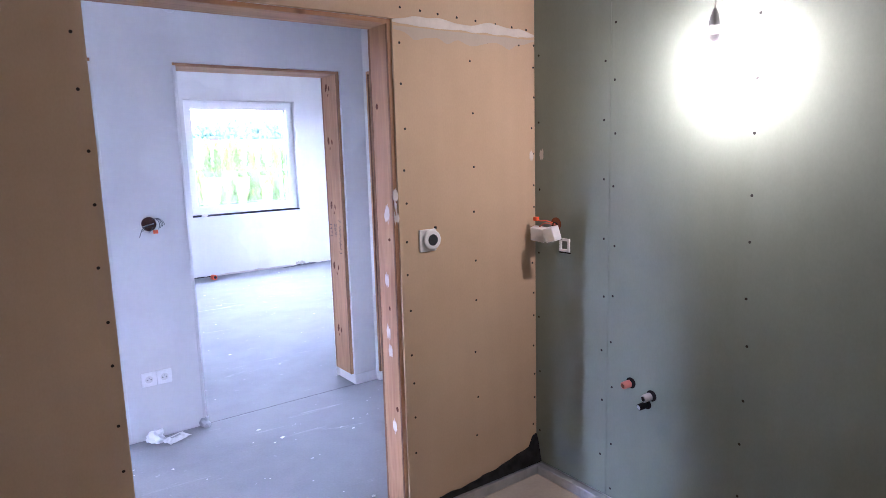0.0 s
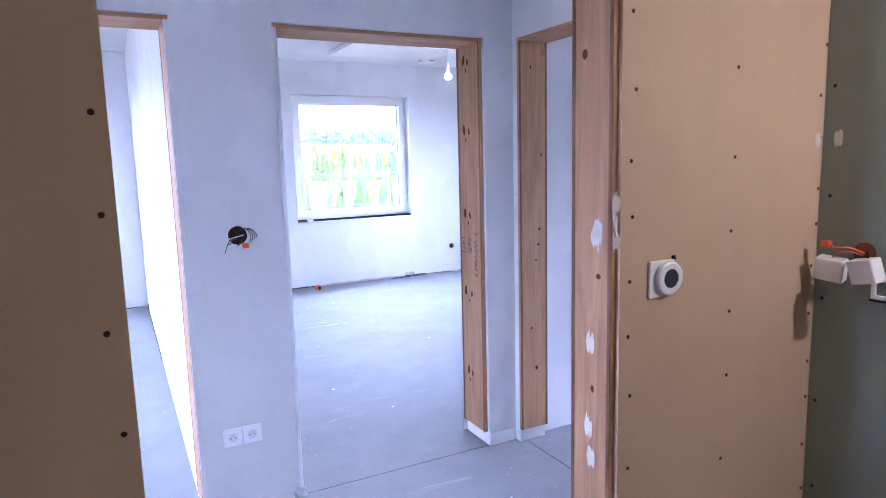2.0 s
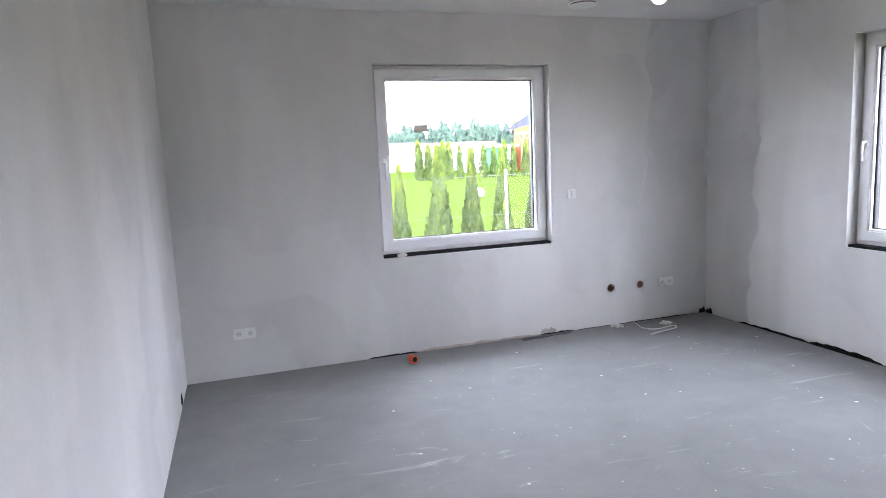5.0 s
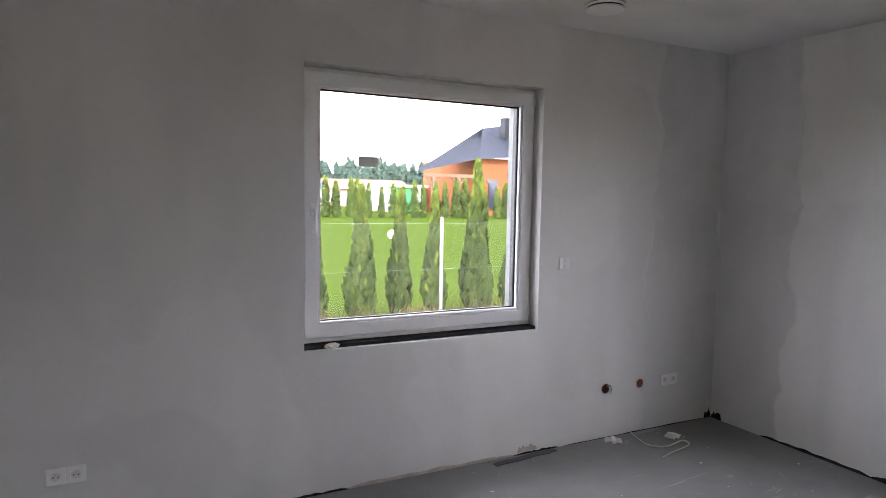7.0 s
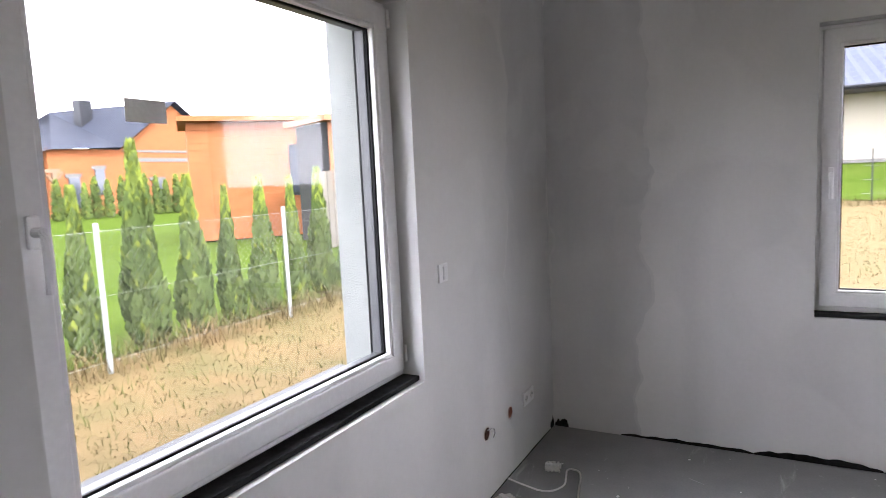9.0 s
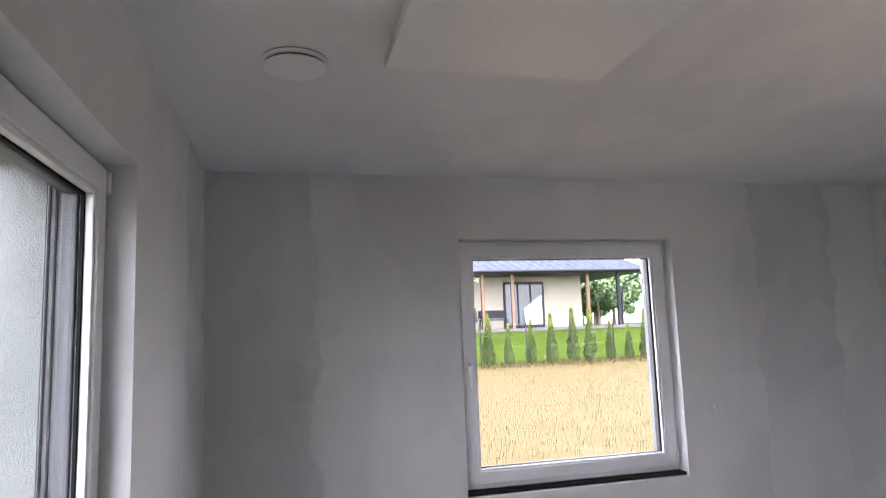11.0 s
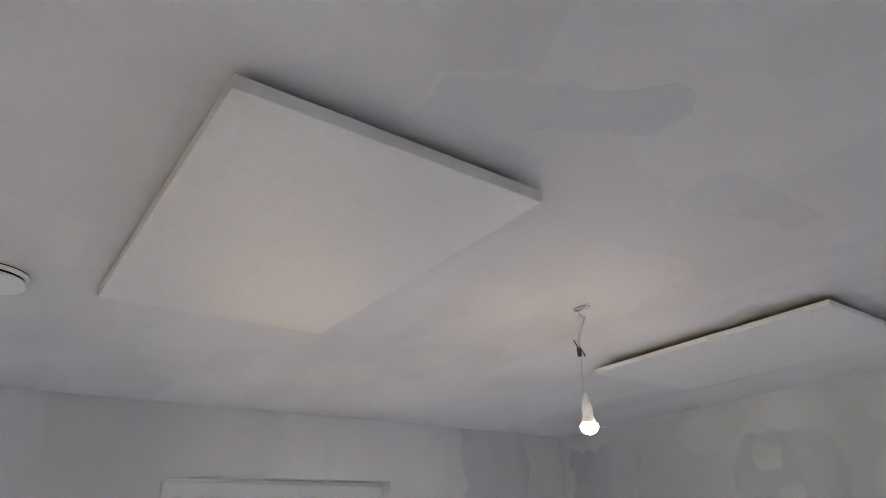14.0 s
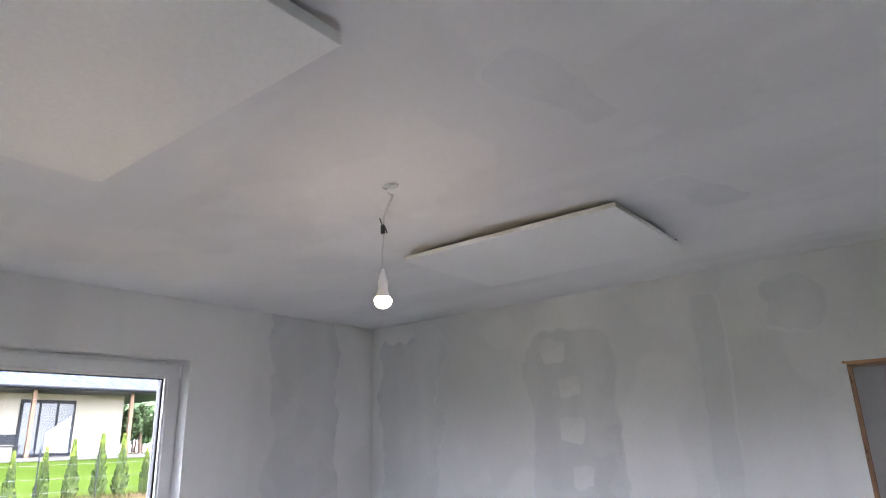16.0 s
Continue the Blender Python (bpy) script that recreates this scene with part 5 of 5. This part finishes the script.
for k in range(9):
    part("curtain_fold", cyl((1.485, -4.77 + k * 0.11, 0.15), (0, 0, 1), 0.045, 1.5 - 0.08 * k, seg=8), M_ROOFWHITE, dr)
bench = thing("garden_bench", "dark garden bench on the porch", "bench", pose(31.2, -1.75, 1.62))
part("seat", box(-0.25, 0.25, -0.7, 0.7, 0.4, 0.46, 0.01), M_ANTHRACITE, bench)
part("backrest", box(0.2, 0.26, -0.7, 0.7, 0.5, 0.9, 0.01), M_ANTHRACITE, bench)
for x in (-0.2, 0.2):
    for y in (-0.62, 0.62):
        part("leg", box(x - 0.03, x + 0.03, y - 0.03, y + 0.03, 0, 0.4), M_ANTHRACITE, bench)
gr = thing("covered_grill", "dark covered barbecue on the porch", "grill", pose(31.1, -0.5, 1.62))
part("cover", cyl((0, 0, 0.35), (0, 0, 1), 0.42, 0.75, 0.30, 16, bevel=0.06), M_ANTHRACITE, gr)
for y in (-0.25, 0.25):
    part("leg", cyl((0, y, 0), (0, 0, 1), 0.03, 0.4, seg=8), M_ANTHRACITE, gr)


# ---- brick house to the north-east ----
H1 = thing("brick_house", "unfinished orange block house with blue-grey roof", "house", pose(0, 0, -0.05))
part("wall", box(29.8, 46, 55, 66, 0, 5.2), M_BRICK, H1)
part("ring_beam", box(36.0, 46.02, 54.97, 55.0, 4.2, 4.55), M_CONCRETE, H1)
part("ring_beam_upper", box(36.0, 46.03, 54.96, 55.0, 5.0, 5.2), M_CONCRETE, H1)
gab = bmesh.new()
gv = [gab.verts.new(p) for p in ((35.9, 54.99, 5.2), (46.4, 54.99, 5.2), (41.2, 54.99, 9.2), (35.9, 55.3, 5.2), (46.4, 55.3, 5.2), (41.2, 55.3, 9.2))]
for f in ((0, 1, 2), (3, 5, 4), (0, 3, 4, 1), (1, 4, 5, 2), (2, 5, 3, 0)):
    gab.faces.new([gv[i] for i in f])
part("gable", gab, M_BRICK, H1)
rf_ = bmesh.new()
BACK = (36.3, 65.0, 9.1)
for tri in (((23.6, 54.8, 3.65), (30.0, 54.6, 5.1), BACK), ((30.0, 54.6, 5.1), (35.5, 54.4, 5.35), BACK), ((35.5, 54.4, 5.35), (41.2, 54.4, 9.5), BACK),
            ((41.2, 54.4, 9.5), (47.0, 54.4, 5.3), BACK), ((47.0, 54.4, 5.3), (44.0, 70.0, 5.3), BACK)):
    rf_.faces.new([rf_.verts.new(p) for p in tri])
bmesh.ops.solidify(rf_, geom=list(rf_.faces), thickness=-0.2)
part("roof", rf_, M_TILE, H1)
part("chimney", box(36.0, 37.1, 60.0, 61.0, 6.4, 9.7), M_ANTHRACITE, H1)
part("rafter_beam", box(24.4, 30.0, 53.9, 54.15, 3.35, 3.62), M_OAK, H1)
for x in (25.2, 27.6, 29.6):
    part("porch_post", box(x - 0.16, x + 0.16, 53.9, 54.2, 0, 3.4), M_OAK, H1)
    for s in (-1, 1):
        part("brace", tube([(x, 54.05, 2.5), (x + s * 0.7, 54.05, 3.4)], 0.09, 6), M_OAK, H1)
for x, z0, z1, w in ((31.2, 0.6, 3.0, 0.9), (33.4, 1.6, 3.6, 0.8), (38.5, 1.0, 2.6, 1.2)):
    win = part("window", box(x, x + w, 54.9, 54.999, z0, z1), M_DARKGLASS, H1)
    part("lintel", box(x - 0.2, x + w + 0.2, 54.92, 54.998, z1 + 0.002, z1 + 0.3), M_CONCRETE, win)
barn = thing("green_barn", "white barn with a green door behind the hedge", "barn", pose(26.5, 64, 0))
part("wall", box(-1.6, 2.5, 0, 8, 0, 2.5), M_ROOFWHITE, barn)
part("door", box(-1, 1.5, -0.06, -0.001, 0, 2.4), M_GREENSHEET, barn)
part("roof", box(-1.9, 2.8, -0.3, 8.3, 2.5, 2.72), M_ROOFWHITE, barn)


# ---- sheds ----
def shed(name, label, m, wx, wy, h, slats, material):
    s = thing(name, label, "shed", m)
    part("wall", box(-wx, wx, 0.06, wy, 0, h), M_FOAM if slats else material, s)
    if slats:
        n = int(2 * wx / 0.2)
        bmesh_one = mesh_from(box(-0.075, 0.075, 0, 0.05, h * 0.42, h), "slat", material)
        for k in range(n):
            ob = new("slat", bmesh_one)
            ob.parent = s
            ob.matrix_basis = pose(-wx + 0.1 + k * 0.2, 0, 0)
        part("rail", box(-wx, wx, -0.03, 0, h * 0.80, h), material, s)
        for k in range(50):
            part("log", cyl((-wx + 0.1 + (k % 25) * 2 * wx / 25, 0.052, h * 0.45 + (k // 25) * 0.2), (0, 1, 0), 0.07, 0.03, seg=8), M_OAK, s)
    else:
        for k in range(int(h / 0.2)):
            part("board", box(-wx, wx, 0.03, 0.059, k * 0.2 + 0.004, k * 0.2 + 0.196), material, s)
        w = part("window", box(wx * 0.25, wx * 0.75, 0.0, 0.028, h * 0.35, h * 0.80), M_ANTHRACITE, s)
        part("pane", box(wx * 0.29, wx * 0.71, -0.006, -0.001, h * 0.38, h * 0.77), M_DARKGLASS, w)
    part("roof", box(-wx - 0.25, wx + 0.25, -0.3, wy + 0.3, h + 0.002, h + 0.16), material, s)
    return s


# solid shed in place of what is mostly a reflection in the window glass
shed("garden_house", "orange garden house with a dark window, standing in for a reflection", pose(17.04, 21.46, 0, 0, 0, -40), 2.4, 3.0, 3.65, False, M_BRICK)
shed("wood_shed", "reddish slatted wood shed stacked with logs", pose(17.6, 16.6, 0, 0, 0, -25), 2.6, 2.0, 3.25, True, M_TIMBER)
pf = thing("plank_fence", "weathered grey plank fence", "fence", pose(17.3, 15.9, 0, 0, 0, -25))
plank = mesh_from(box(-0.07, 0.07, 0, 0.025, 0.0, 1.95), "plank", M_GREYWOOD)
for k in range(40):
    ob = new("plank", plank)
    ob.parent = pf
    ob.matrix_basis = pose(-3.2 + k * 0.16, 0, rt.uniform(-0.03, 0.03))
cab = shed("timber_cabin", "dark glazed cabin with orange timber corners", pose(-4.2, 20.3, 0), 2.3, 3.0, 2.15, False, M_DARKGLASS)
for x in (-2.3, 2.3):
    part("corner_post", box(x - 0.09, x + 0.09, -0.08, 0.06, 0, 2.15), M_BRICK, cab)

# ---- distance ----
def tuft_tree(seed, sprays, name, label, m, group):
    r = random.Random(seed)
    t = thing(name, label, "tree", m, group)
    part("trunk", cyl((0, 0, -0.05), (0, 0, 1), 0.04, 0.55, 0.02, 8), M_BARK, t)
    lobes = [(Vector((r.uniform(-0.22, 0.22), r.uniform(-0.22, 0.22), r.uniform(0.4, 0.85))), r.uniform(0.16, 0.28)) for _ in range(8)]
    vs, fs = [], []
    for _ in range(sprays):
        c, rad = r.choice(lobes)
        d = Vector((r.gauss(0, 1), r.gauss(0, 1), r.gauss(0, 1))).normalized()
        p = c + d * rad * (0.6 + 0.45 * r.random())
        q = Vector((r.gauss(0, 1), r.gauss(0, 1), r.gauss(0, 1))).normalized() * 0.045
        w = q.cross(d).normalized() * 0.035
        i = len(vs)
        vs += [tuple(p - q), tuple(p + w), tuple(p + q), tuple(p - w)]
        fs += [(i, i + 1, i + 2), (i, i + 2, i + 3)]
    me = bpy.data.meshes.new("crown")
    me.from_pydata(vs, [], fs)
    me.materials.append(M_LEAF)
    new("crown", me).parent = t
    return t


bush = tuft_tree(2, 1500, "leafy_tree", "round leafy green garden tree", scaled(36, -9.8, 2.6, 1.2, 0), "garden trees beyond the cream house")
for k, (x, y, h) in enumerate(((40, -13, 3.4), (42, -10.5, 3.0), (46, -15, 4.2), (38, -12.2, 2.2), (50, -13, 4.6), (48, -18, 5), (52, -10, 4.4), (55, -16, 5), (43, -12, 2.0), (44, -13.6, 2.1), (45, -11, 2.2), (47, -14.2, 2.4), (46, -12.6, 2.0), (50, -16.4, 2.6), (49, -11.4, 2.4), (53, -18.5, 3), (51, -14.6, 2.4), (41, -9.6, 1.9), (44, -9.4, 2.1), (58, -13, 3.5), (60, -18, 4), (60, -22, 4))):
    m = scaled(x, y, h, 1.2, k)
    copy_thing(bush, m).matrix_basis = m
verts, faces = [], []
rw = random.Random(21)
for k in range(1000):
    a = rw.uniform(0.05, 1.75)
    d = rw.uniform(235, 290)
    x, y = d * math.cos(a), d * math.sin(a)
    h = rw.uniform(10, 15.5) * (0.95 + 0.35 * noise.noise((a * 6, 0, 0)))
    for _ in range(130):
        t = rw.random()
        rr = (1 - t) ** 0.7 * h * 0.26 * rw.uniform(0.4, 1.1)
        b = rw.uniform(0, 6.28)
        px, py, pz = x + rr * math.cos(b), y + rr * math.sin(b), h * (0.08 + 0.92 * t)
        w = h * 0.062 * rw.uniform(0.6, 1.2)
        i = len(verts)
        e = rw.uniform(0, 3.14)
        verts += [(px - math.cos(e) * w, py - math.sin(e) * w, pz - w * 0.7), (px + math.cos(e) * w, py + math.sin(e) * w, pz - w * 0.5), (px, py, pz + w)]
        faces.append((i, i + 1, i + 2))
me = bpy.data.meshes.new("far_forest")
me.from_pydata(verts, [], faces)
me.materials.append(M_FOREST)
tagged(new("far_forest", me), "blue-green mixed forest on the horizon", "forest", kind="stuff")
for k, (x, y, w) in enumerate(((24, 92, 5), (36, 100, 14), (60, 96, 10))):
    hs = thing("far_house", "low pale house far across the lawn", "house", pose(x, y, -0.05), "far houses")
    part("wall", box(-w / 2, w / 2, 0, 7, 0, 2.6), M_CREAM if k else M_ROOFWHITE, hs)
    bmr = bmesh.new()
    rv = [bmr.verts.new(p) for p in ((-w / 2 - 0.4, -0.4, 2.6), (w / 2 + 0.4, -0.4, 2.6), (w / 2 + 0.4, 7.4, 2.6), (-w / 2 - 0.4, 7.4, 2.6), (-w / 2 - 0.4, 3.5, 4.2), (w / 2 + 0.4, 3.5, 4.2))]
    for f in ((0, 1, 5, 4), (2, 3, 4, 5), (1, 2, 5), (3, 0, 4), (0, 3, 2, 1)):
        bmr.faces.new([rv[i] for i in f])
    part("roof", bmr, M_TERRA if k else M_TILE, hs)
ball = bmesh.new()
bmesh.ops.create_uvsphere(ball, u_segments=20, v_segments=12, radius=0.19)
solid("white_ball", ball, M_ROOFWHITE, "pale ball lying on the green lawn", "ball", m=pose(10.6, 27.5, 0.14))
